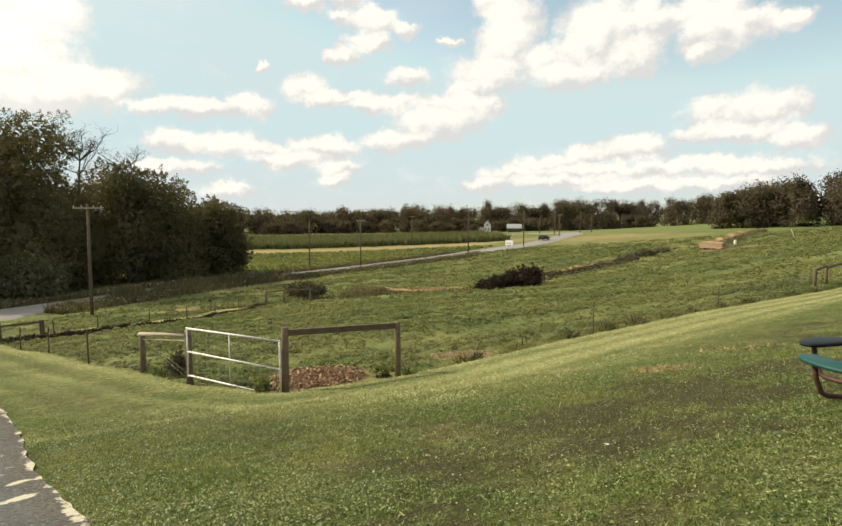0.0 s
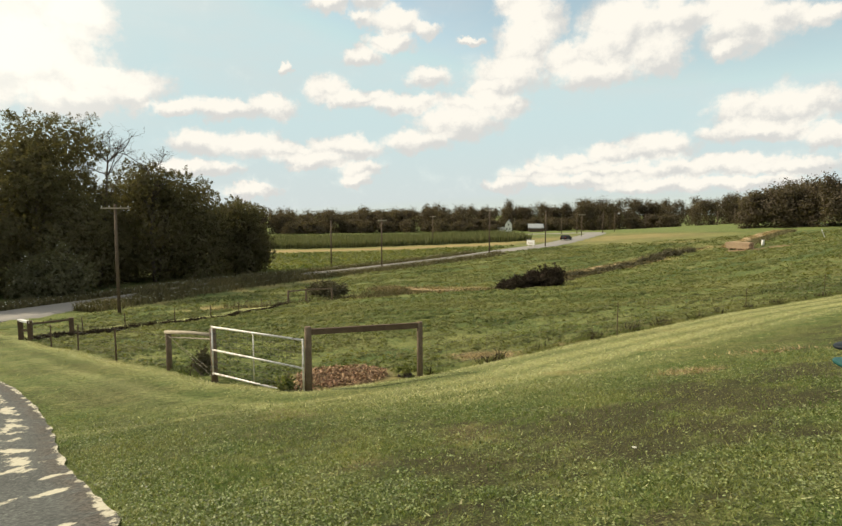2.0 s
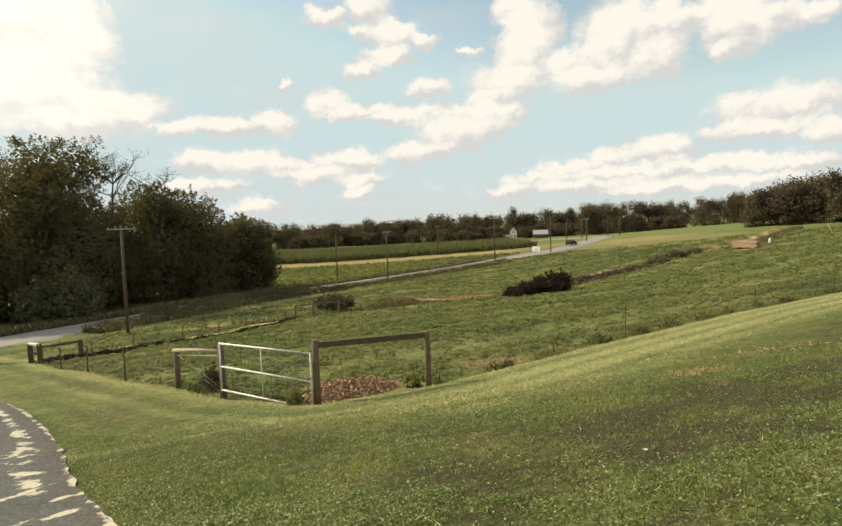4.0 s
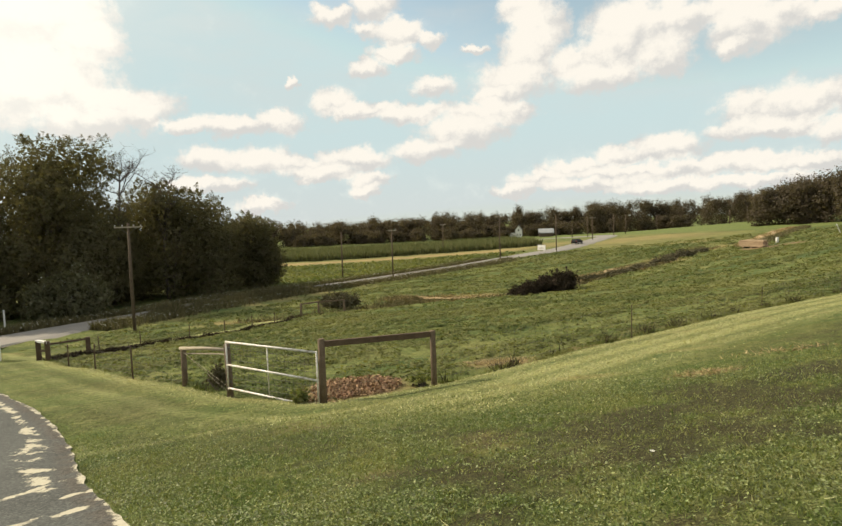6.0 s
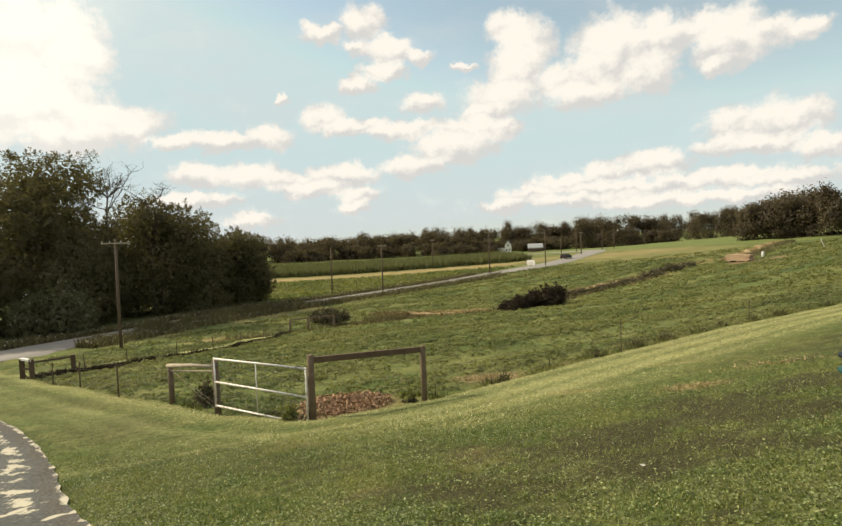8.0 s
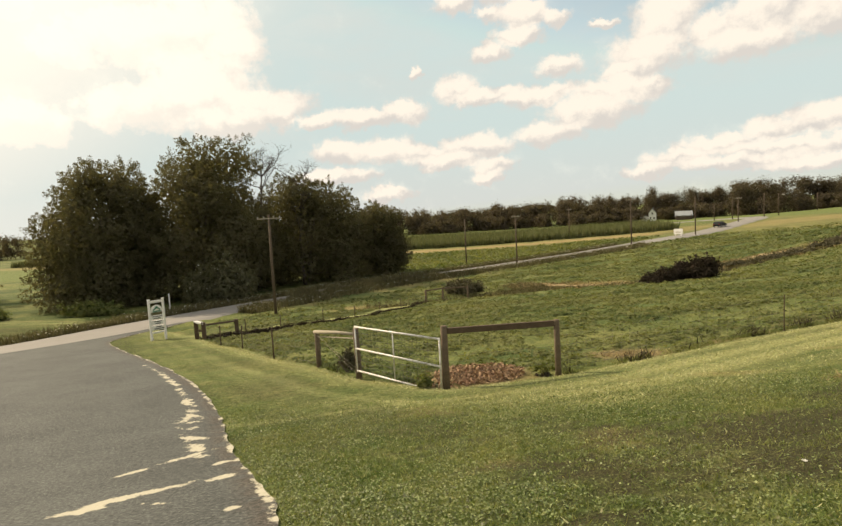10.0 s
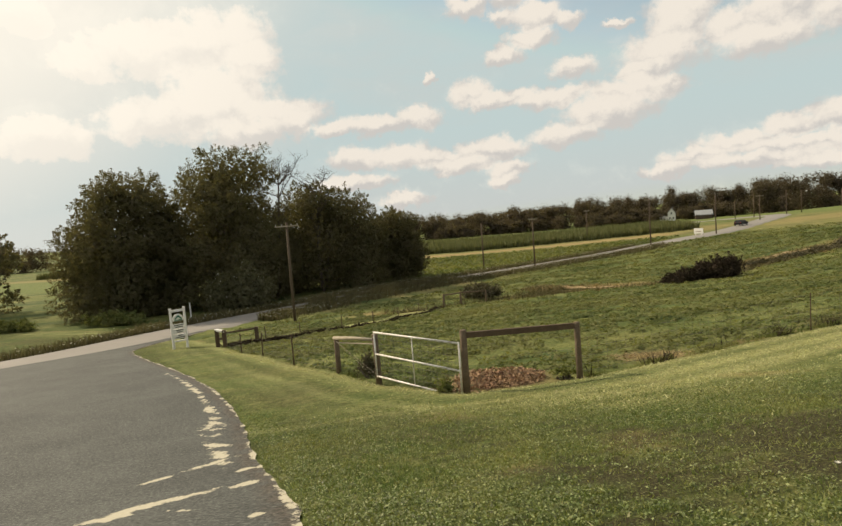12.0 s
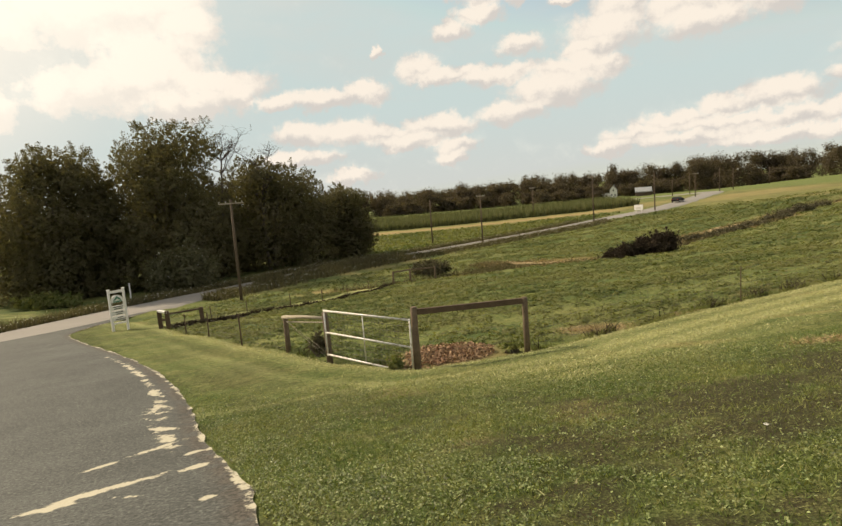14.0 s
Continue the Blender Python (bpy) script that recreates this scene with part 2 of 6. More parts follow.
GRASSLAND = ground_material()
ROAD_TOP = material("pale_road_asphalt", ((0.2, 0.19, 0.17), (0.26, 0.245, 0.22), (0.29, 0.275, 0.25)), 0.3, 0.85, 0.3, 30.0)
POST_WOOD = material("weathered_post_wood", ((0.12, 0.086, 0.058), (0.21, 0.16, 0.108), (0.08, 0.058, 0.04)), 5.0, 0.9, 0.5, 60.0)
GREY_WOOD = material("silvered_rail_wood", ((0.3, 0.26, 0.19), (0.42, 0.37, 0.29), (0.2, 0.17, 0.12)), 4.0, 0.9, 0.5, 60.0)
DARK_RAIL = material("dark_rail_wood", ((0.085, 0.058, 0.038), (0.14, 0.1, 0.066), (0.055, 0.038, 0.026)), 5.0, 0.9, 0.4, 60.0)
POLE_WOOD = material("creosoted_pole_wood", ((0.1, 0.072, 0.05), (0.16, 0.12, 0.085), (0.06, 0.044, 0.032)), 3.0, 0.9, 0.4, 40.0)
GALVANISED = material("galvanised_steel", ((0.62, 0.61, 0.57), (0.76, 0.74, 0.69), (0.3, 0.25, 0.2)), 6.0, 0.5, 0.1, 14.0, 0.15)
WIRE = material("dull_fence_wire", ((0.12, 0.11, 0.095), (0.17, 0.16, 0.14), (0.09, 0.075, 0.06)), 6.0, 0.6, 0.0, 50.0, 0.5)
WHITE_PAINT = material("white_paint", ((0.74, 0.74, 0.7), (0.82, 0.81, 0.78), (0.62, 0.61, 0.56)), 4.0, 0.6, 0.1, 40.0)
GREEN_PAINT = material("green_paint", ((0.05, 0.2, 0.13), (0.08, 0.27, 0.17), (0.04, 0.14, 0.09)), 4.0, 0.5, 0.1, 40.0)
DARK_INK = material("faded_dark_lettering", ((0.12, 0.12, 0.11), (0.18, 0.18, 0.16), (0.09, 0.09, 0.08)), 8.0, 0.7, 0.0, 60.0)
TABLE_SEAT_DARK = material("dark_seat_tone", ((0.01, 0.016, 0.02), (0.014, 0.022, 0.028), (0.008, 0.012, 0.016)), 6.0, 0.6, 0.15, 120.0, spec=0.22)
TABLE_SEAT = material("teal_green_coating", ((0.004, 0.055, 0.052), (0.006, 0.075, 0.068), (0.004, 0.04, 0.038)), 6.0, 0.55, 0.15, 120.0, spec=0.35)
TABLE_LEG = material("rusty_brown_steel", ((0.07, 0.035, 0.025), (0.11, 0.055, 0.04), (0.05, 0.03, 0.022)), 8.0, 0.6, 0.2, 60.0)
BARK = material("grey_brown_bark", ((0.1, 0.08, 0.06), (0.17, 0.14, 0.11), (0.05, 0.04, 0.03)), 3.0, 0.95, 0.7, 14.0)
# Dark tone of limbs seen against bright sky, put into the bark colour.
DEAD_BARK = material("backlit_dead_bark", ((0.085, 0.07, 0.058), (0.12, 0.1, 0.085), (0.06, 0.05, 0.042)), 3.0, 0.95, 0.5, 14.0)
LEAF = material("summer_leaves", ((0.125, 0.112, 0.072), (0.132, 0.125, 0.072), (0.142, 0.138, 0.076)), 0.25, 0.85, 0.0, 2.0, island=0.15, through_light=0.42, spec=0.1)
LEAF_PALE = material("pale_green_leaves", ((0.125, 0.125, 0.075), (0.15, 0.15, 0.09), (0.2, 0.195, 0.13)), 0.3, 0.8, 0.0, 2.0, island=0.2, through_light=0.35, spec=0.1)
LEAF_DULL = material("dull_green_leaves", ((0.105, 0.095, 0.062), (0.13, 0.12, 0.075), (0.16, 0.15, 0.095)), 0.2, 0.75, 0.0, 2.0, island=0.3, through_light=0.18, spec=0.1)
LEAF_FAR = material("distant_wood_leaves", ((0.1, 0.082, 0.064), (0.118, 0.1, 0.074), (0.128, 0.112, 0.078)), 0.06, 0.9, 0.0, 0.5, spread=0.2, island=0.12, through_light=0.4, spec=0.05)
BLADES = material("lawn_blades", ((0.105, 0.16, 0.045), (0.2, 0.225, 0.078), (0.32, 0.31, 0.14)), 0.5, 0.6, 0.0, 9.0, spread=0.16, island=0.45, through_light=0.3, spec=0.15)
WEEDS = material("pasture_weeds", ((0.112, 0.145, 0.052), (0.195, 0.21, 0.08), (0.25, 0.25, 0.115)), 0.09, 0.75, 0.0, 1.5, spread=0.15, island=0.16, through_light=0.38, spec=0.15)
STRAW = material("dry_straw_stems", ((0.3, 0.23, 0.11), (0.4, 0.32, 0.17), (0.2, 0.15, 0.07)), 0.6, 0.9, 0.0, 8.0, island=0.3, through_light=0.15)
MAIZE = material("maize_leaves", ((0.11, 0.125, 0.05), (0.14, 0.155, 0.062), (0.19, 0.19, 0.085)), 0.05, 0.75, 0.0, 0.6, island=0.3, through_light=0.2)
LITTER = material("fallen_brown_leaves", ((0.24, 0.14, 0.085), (0.46, 0.33, 0.18), (0.16, 0.1, 0.065)), 2.0, 0.85, 0.0, 15.0, island=0.5)
BLOSSOM = material("white_blossom", ((0.6, 0.6, 0.55), (0.72, 0.72, 0.66), (0.5, 0.5, 0.44)), 2.0, 0.8, 0.0, 10.0, island=0.2, through_light=0.2)
LUMBER = material("raw_lumber", ((0.37, 0.27, 0.17), (0.46, 0.35, 0.23), (0.26, 0.18, 0.11)), 1.5, 0.9, 0.2, 12.0)
EARTH_STRAW = material("straw_strewn_earth", ((0.3, 0.2, 0.11), (0.42, 0.32, 0.18), (0.2, 0.18, 0.07)), 0.5, 1.0, 0.6, 4.0)
ROOF_PALE = material("pale_metal_roof", ((0.27, 0.29, 0.3), (0.34, 0.36, 0.36), (0.22, 0.24, 0.24)), 0.5, 0.5, 0.0, 4.0)
ROOF_GREY = material("grey_shingle_roof", ((0.2, 0.19, 0.18), (0.28, 0.27, 0.26), (0.16, 0.15, 0.14)), 1.0, 0.9, 0.0, 6.0)
BARN_WOOD = material("dark_barn_boards", ((0.09, 0.065, 0.05), (0.14, 0.1, 0.08), (0.06, 0.045, 0.035)), 1.0, 0.9, 0.0, 6.0)
CAR_PAINT = material("black_car_paint", ((0.012, 0.013, 0.015), (0.016, 0.017, 0.019), (0.02, 0.02, 0.022)), 2.0, 0.6, 0.0, 30.0, spec=0.2)
GLASS_DARK = material("dark_window_glass", ((0.02, 0.025, 0.03), (0.03, 0.035, 0.04), (0.02, 0.02, 0.025)), 2.0, 0.08, 0.0, 30.0, spec=0.8)
RUBBER = material("black_rubber", ((0.02, 0.02, 0.02), (0.03, 0.03, 0.03), (0.025, 0.025, 0.025)), 6.0, 0.9, 0.1, 60.0)
LAMP_RED = material("red_lamp_plastic", ((0.3, 0.02, 0.02), (0.35, 0.03, 0.03), (0.25, 0.02, 0.02)), 6.0, 0.3, 0.0, 60.0)
PORCELAIN = material("pale_insulator", ((0.4, 0.38, 0.35), (0.5, 0.48, 0.44), (0.35, 0.33, 0.3)), 9.0, 0.3, 0.0, 60.0)
CLOVER = material("clover_leaves", ((0.12, 0.165, 0.058), (0.2, 0.235, 0.095), (0.33, 0.34, 0.17)), 1.2, 0.5, 0.0, 30.0, island=0.7, through_light=0.3)
# Holds the thicket's backlit shade and the shadow lines of fence and ditch lip.
LEAF_DARK = material("dark_leaves_with_shade", ((0.045, 0.034, 0.026), (0.06, 0.048, 0.034), (0.075, 0.063, 0.043)), 0.6, 0.8, 0.0, 4.0, island=0.2, through_light=0.08, spec=0.05)
VERGE = material("brown_verge_weeds", ((0.1, 0.09, 0.045), (0.15, 0.14, 0.065), (0.22, 0.19, 0.1)), 0.2, 0.85, 0.0, 3.0, island=0.35, through_light=0.15)
CUT = material("pale_cut_grass", ((0.4, 0.4, 0.2), (0.5, 0.49, 0.27), (0.33, 0.35, 0.15)), 0.8, 0.85, 0.0, 8.0, island=0.35, through_light=0.25)


def drive_material():
    """Worn asphalt, with pale sand washed over it where the mesh says so."""
    m = bpy.data.materials.new("sandy_asphalt")
    m.use_nodes = True
    n = Nodes(m.node_tree)
    at = n.add("ShaderNodeTexCoord").outputs["Object"]
    big, mid, grit = n.noise(at, 0.5, 5.0, 0.6)[0], n.noise(at, 3.2, 5.0, 0.65)[0], n.noise(at, 24.0, 4.0, 0.75)[0]
    col = n.mix(n.span(big, 0.3, 0.7), (0.047, 0.052, 0.048), (0.076, 0.083, 0.076))
    col = n.mix(n.math("MULTIPLY", n.span(grit, 0.5, 0.68), 0.9), col, (0.165, 0.175, 0.158))
    col = n.mix(n.span(grit, 0.48, 0.34), col, (0.022, 0.022, 0.02))
    sand = n.add("ShaderNodeAttribute", attribute_name="sand").outputs["Fac"]
    edge = n.add("ShaderNodeAttribute", attribute_name="edge").outputs["Fac"]
    rough = n.math("ADD", n.math("MULTIPLY", mid, 1.5), n.math("MULTIPLY", grit, 0.5))
    col = n.mix(n.math("MULTIPLY", edge, n.span(mid, 0.3, 0.55)), col, n.mix(n.span(grit, 0.4, 0.6), (0.03, 0.026, 0.021), (0.1, 0.088, 0.07)))
    col = n.mix(n.span(n.math("ADD", sand, n.math("SUBTRACT", rough, 1.0)), 0.48, 0.66), col, n.mix(grit, (0.36, 0.335, 0.24), (0.54, 0.51, 0.4)))
    sh = n.add("ShaderNodeBsdfPrincipled")
    n.plug(col, sh.inputs["Base Color"])
    sh.inputs["Roughness"].default_value, sh.inputs["Specular IOR Level"].default_value = 0.85, 0.3
    b = n.add("ShaderNodeBump")
    b.inputs["Strength"].default_value, b.inputs["Distance"].default_value = 0.7, 0.012
    n.plug(n.math("ADD", grit, n.math("MULTIPLY", mid, 0.4)), b.inputs["Height"])
    n.plug(b.outputs[0], sh.inputs["Normal"])
    n.plug(sh.outputs[0], n.add("ShaderNodeOutputMaterial").inputs[0])
    return m


SANDY_ASPHALT = drive_material()


# ---------------------------------------------------------------- mesh helpers
class Shape:
    """Vertices and faces gathered for one mesh."""

    def __init__(self):
        self.v, self.f = [], []

    def box(self, size, at=(0, 0, 0), turn=(0, 0, 0), chamfer=0.0, m=None):
        x, y, z = (s / 2 for s in size)
        c = min(chamfer, x * 0.9, y * 0.9, z * 0.9)
        pm = pose(*at, *turn) if m is None else m
        base = len(self.v)
        if c <= 0:
            for sx, sy, sz in ((-1, -1, -1), (1, -1, -1), (1, 1, -1), (-1, 1, -1), (-1, -1, 1), (1, -1, 1), (1, 1, 1), (-1, 1, 1)):
                self.v.append(tuple(pm @ Vector((sx * x, sy * y, sz * z))))
            for q in ((3, 2, 1, 0), (4, 5, 6, 7), (0, 1, 5, 4), (1, 2, 6, 5), (2, 3, 7, 6), (3, 0, 4, 7)):
                self.f.append(tuple(base + i for i in q))
            return self
        ring = ((-x + c, -y), (x - c, -y), (x, -y + c), (x, y - c), (x - c, y), (-x + c, y), (-x, y - c), (-x, -y + c))
        levels = ((-z, 1 - c / max(x, y)), (-z + c, 1), (z - c, 1), (z, 1 - c / max(x, y)))
        for lz, k in levels:
            for px, py in ring:
                self.v.append(tuple(pm @ Vector((px * k, py * k, lz))))
        for a in range(3):
            for i in range(8):
                j = (i + 1) % 8
                self.f.append((base + a * 8 + i, base + a * 8 + j, base + a * 8 + 8 + j, base + a * 8 + 8 + i))
        self.f.append(tuple(base + i for i in range(7, -1, -1)))
        self.f.append(tuple(base + 24 + i for i in range(8)))
        return self

    def tube(self, points, radii, sides=8, caps=True):
        points = [Vector(p) for p in points]
        if not isinstance(radii, (list, tuple)):
            radii = [radii] * len(points)
        base = len(self.v)
        side = None
        for i, p in enumerate(points):
            d = (points[min(i + 1, len(points) - 1)] - points[max(i - 1, 0)]).normalized()
            if side is None:
                side = d.orthogonal().normalized()
            else:
                side = (side - d * side.dot(d)).normalized()
            up = d.cross(side)
            for k in range(sides):
                a = 2 * math.pi * k / sides
                self.v.append(tuple(p + radii[i] * (math.cos(a) * side + math.sin(a) * up)))
        for i in range(len(points) - 1):
            for k in range(sides):
                j = (k + 1) % sides
                o = base + i * sides
                self.f.append((o + k, o + j, o + sides + j, o + sides + k))
        if caps:
            self.f.append(tuple(base + k for k in range(sides - 1, -1, -1)))
            o = base + (len(points) - 1) * sides
            self.f.append(tuple(o + k for k in range(sides)))
        return self

    def slab(self, outline, z0, z1):
        """An upright prism over a plan outline (counter-clockwise)."""
        base, n = len(self.v), len(outline)
        self.v += [(x, y, z0) for x, y in outline] + [(x, y, z1) for x, y in outline]
        self.f.append(tuple(base + i for i in range(n - 1, -1, -1)))
        self.f.append(tuple(base + n + i for i in range(n)))
        for i in range(n):
            j = (i + 1) % n
            self.f.append((base + i, base + j, base + n + j, base + n + i))
        return self


def mesh_of(name, v, f, mat, smooth=False):
    me = bpy.data.meshes.new(name)
    me.from_pydata(v, [], f)
    if mat:
        me.materials.append(mat)
    if smooth:
        me.shade_smooth()
    me.update()
    return me


def part(name, shape, mat, parent=None, label="", smooth=False):
    ob = new(name, mesh_of(name, shape.v, shape.f, mat, smooth))
    ob.parent = parent
    return tagged(ob, label) if label else ob


def thing(name, x, y, label, category, turn=0.0, z=None, group="", kind=""):
    ob = new(name)
    ob.matrix_basis = pose(x, y, ground(x, y) if z is None else z, 0, 0, turn)
    return tagged(ob, label, category, group, kind)


def flat_leaves(centres, ways, size, rng, aspect=0.55, fold=0.0):
    """Many small pointed leaves: numpy arrays of vertices and quads."""
    n = len(centres)
    t = rng.normal(size=(n, 3))
    t -= ways * np.sum(t * ways, axis=1, keepdims=True)
    t /= np.linalg.norm(t, axis=1, keepdims=True) + 1e-9
    b = np.cross(ways, t)
    s = (size * rng.uniform(0.6, 1.4, n))[:, None]
    v = np.stack([centres - t * s, centres + b * s * aspect + ways * s * 0.2, centres + t * s, centres - b * s * aspect + ways * s * 0.2], 1).reshape(-1, 3)
    f = np.arange(4 * n).reshape(-1, 4)
    return v, f


def leaf_tips(centres, ways, size, rng, aspect=0.8):
    """Single-triangle leaves for foliage that stays far off."""
    n = len(centres)
    t = rng.normal(size=(n, 3))
    t -= ways * np.sum(t * ways, axis=1, keepdims=True)
    t /= np.linalg.norm(t, axis=1, keepdims=True) + 1e-9
    b = np.cross(ways, t)
    s = (size * rng.uniform(0.6, 1.4, n))[:, None]
    v = np.stack([centres - t * s * 0.8 - b * s * aspect, centres - t * s * 0.8 + b * s * aspect, centres + t * s], 1).reshape(-1, 3)
    return v, np.arange(3 * n).reshape(-1, 3)


def array_mesh(name, v, f, mat):
    me = bpy.data.meshes.new(name)
    n, k = f.shape
    me.vertices.add(len(v))
    me.vertices.foreach_set("co", np.asarray(v, dtype=np.float32).ravel())
    me.loops.add(n * k)
    me.loops.foreach_set("vertex_index", np.asarray(f, dtype=np.int32).ravel())
    me.polygons.add(n)
    me.polygons.foreach_set("loop_start", np.arange(0, n * k, k, dtype=np.int32))
    me.polygons.foreach_set("loop_total", np.full(n, k, dtype=np.int32))
    me.materials.append(mat)
    me.update(calc_edges=True)
    return me


# ---------------------------------------------------------------- the lie of the land
def curve(x, knots):
    """A smooth profile through a few knots, without overshoot."""
    xs, ys = np.array([k[0] for k in knots], float), np.array([k[1] for k in knots], float)
    rise = np.diff(ys) / np.diff(xs)
    m = np.zeros(len(xs))
    m[0], m[-1] = rise[0], rise[-1]
    a, b = rise[:-1], rise[1:]
    m[1:-1] = np.where(a * b > 0, 2 * a * b / np.where(a + b == 0, 1, a + b), 0)
    x = np.clip(np.asarray(x, float), xs[0], xs[-1])
    i = np.clip(np.searchsorted(xs, x, side="right") - 1, 0, len(xs) - 2)
    h = xs[i + 1] - xs[i]
    t = (x - xs[i]) / h
    return (2 * t**3 - 3 * t**2 + 1) * ys[i] + (t**3 - 2 * t**2 + t) * h * m[i] + (3 * t**2 - 2 * t**3) * ys[i + 1] + (t**3 - t**2) * h * m[i + 1]


def step(a, b, x):
    t = np.clip((np.asarray(x, float) - a) / (b - a), 0, 1)
    return t * t * (3 - 2 * t)


# height down the bank towards the valley, and along it towards the hill
DOWN = [(-300, 14), (-120, 9), (-40, 4.5), (-10, 1.5), (0, 0), (12.2, -2.42), (14, -2.62), (22, -3.4), (35, -4.8), (54, -6.7),
        (80, -7.6), (120, -8.0), (220, -8.3), (600, -8.5), (4000, -9)]
ALONG = [(-600, 1.2), (-60, 0.9), (-20, 0.5), (0, 0), (20, -0.3), (45, -0.7), (70, -0.2), (100, 1.2), (160, 4.1), (190, 4.9),
         (270, 7.5), (600, 10), (4000, 10)]
# the fence line that parts lawn and pasture, in the same two directions
FENCE_LINE = [(-40, 95), (-4, 62), (0, 46), (1.25, 36), (1.8, 31), (2.6, 27.9), (3.2, 22.3), (4.1, 18.4), (4.5, 15.4), (5.76, 12.4), (8.5, 11.6),
              (14.5, 12.0), (26.5, 12.6), (43.4, 11.8), (90, 11.0), (400, 8)]


def along_down(x, y):
    return 0.782 * x + 0.623 * y, -0.623 * x + 0.782 * y


def ground(x, y):
    v, u = along_down(x, y)
    z = curve(u, DOWN) + curve(v, ALONG) * (1 - step(60, 230, u))
    return float(z) if np.ndim(z) == 0 else z


def inside_lawn(x, y):
    """Metres by which a place lies inside the mown side."""
    v, u = along_down(x, y)
    return np.interp(v, [k[0] for k in FENCE_LINE], [k[1] for k in FENCE_LINE]) - u


def near_line(x, y, pts):
    """Distance to a line of points, and how far along it (0 to 1)."""
    best, where = np.full(np.shape(x), 1e9), np.zeros(np.shape(x))
    for i in range(len(pts) - 1):
        (ax, ay), (bx, by) = pts[i], pts[i + 1]
        t = np.clip(((x - ax) * (bx - ax) + (y - ay) * (by - ay)) / ((bx - ax) ** 2 + (by - ay) ** 2), 0, 1)
        d = np.hypot(x - ax - t * (bx - ax), y - ay - t * (by - ay))
        where = np.where(d < best, (i + t) / (len(pts) - 1), where)
        best = np.minimum(best, d)
    return best, where


def rumple(x, y, scale, seed=0.0):
    """Slow smooth noise over the plan, -1 to 1."""
    a = np.sin(x * scale + 1.7 * np.sin(y * scale * 0.73 + seed) + seed * 2.1) + np.sin(y * scale * 1.19 + 1.4 * np.sin(x * scale * 0.61 - seed))
    b = np.sin((x + y) * scale * 2.3 + seed * 3 + np.sin((x - y) * scale * 1.7)) * 0.6
    return (a + b) / 2.6


ROAD_LINE = [(-31, -20), (-34.5, 8), (-37.4, 28), (-38.2, 41), (-37, 51), (-34.2, 62), (-30.6, 76), (-24.6, 89.5), (-12.5, 105.5), (2, 121),
             (15, 134.8), (28.5, 149), (39.5, 168), (47.5, 185), (53.5, 200), (53.8, 213), (46, 225), (30, 236), (4, 246)]
DRIVE_EDGE = [(1.9, -8), (1.0, -2), (-0.9, 2.2), (-2.35, 4.05), (-3.3, 5.3), (-4.2, 6.43), (-5.7, 8.15), (-7.65, 10.7), (-9.2, 12.42), (-11.4, 14.65), (-14.6, 17.56),
              (-18.85, 21.1), (-24.5, 25.7), (-28.6, 29.3), (-31.2, 32.3), (-33.4, 37.0), (-34.4, 44)]
DITCH = [(-19.5, 52), (-10, 61), (-3, 68), (5, 66), (10, 68), (21, 82), (30, 92), (41, 106), (52, 118)]


def smooth_line(pts, n=6):
    out = []
    for i in range(len(pts) - 1):
        p0, p1, p2, p3 = (np.array(pts[min(max(k, 0), len(pts) - 1)], float) for k in (i - 1, i, i + 1, i + 2))
        for k in range(n):
            t = k / n
            out.append(tuple(0.5 * (2 * p1 + (p2 - p0) * t + (2 * p0 - 5 * p1 + 4 * p2 - p3) * t * t + (3 * p1 - p0 - 3 * p2 + p3) * t**3)))
    return out + [tuple(pts[-1])]


ROAD_SMOOTH, DRIVE_SMOOTH, DITCH_SMOOTH = smooth_line(ROAD_LINE), smooth_line(DRIVE_EDGE), smooth_line(DITCH, 4)


def left_of_drive(x, y):
    """Metres by which a place lies on the driveway, inside its edge."""
    ys = np.array([p[1] for p in DRIVE_SMOOTH])
    xs = np.array([p[0] for p in DRIVE_SMOOTH])
    off = (np.interp(y, ys, xs) - x) * 0.72
    return np.where((y > -8) & (y < 44), np.minimum(off, 11.5 - off), -1)


FENCE_XY = [(0.782 * v - 0.623 * u, 0.623 * v + 0.782 * u) for v, u in FENCE_LINE]


def lawn_depth(x, y):
    """Metres from the fence, positive on the mown side."""
    return near_line(x, y, FENCE_XY)[0] * np.where(inside_lawn(x, y) > 0, 1, -1)


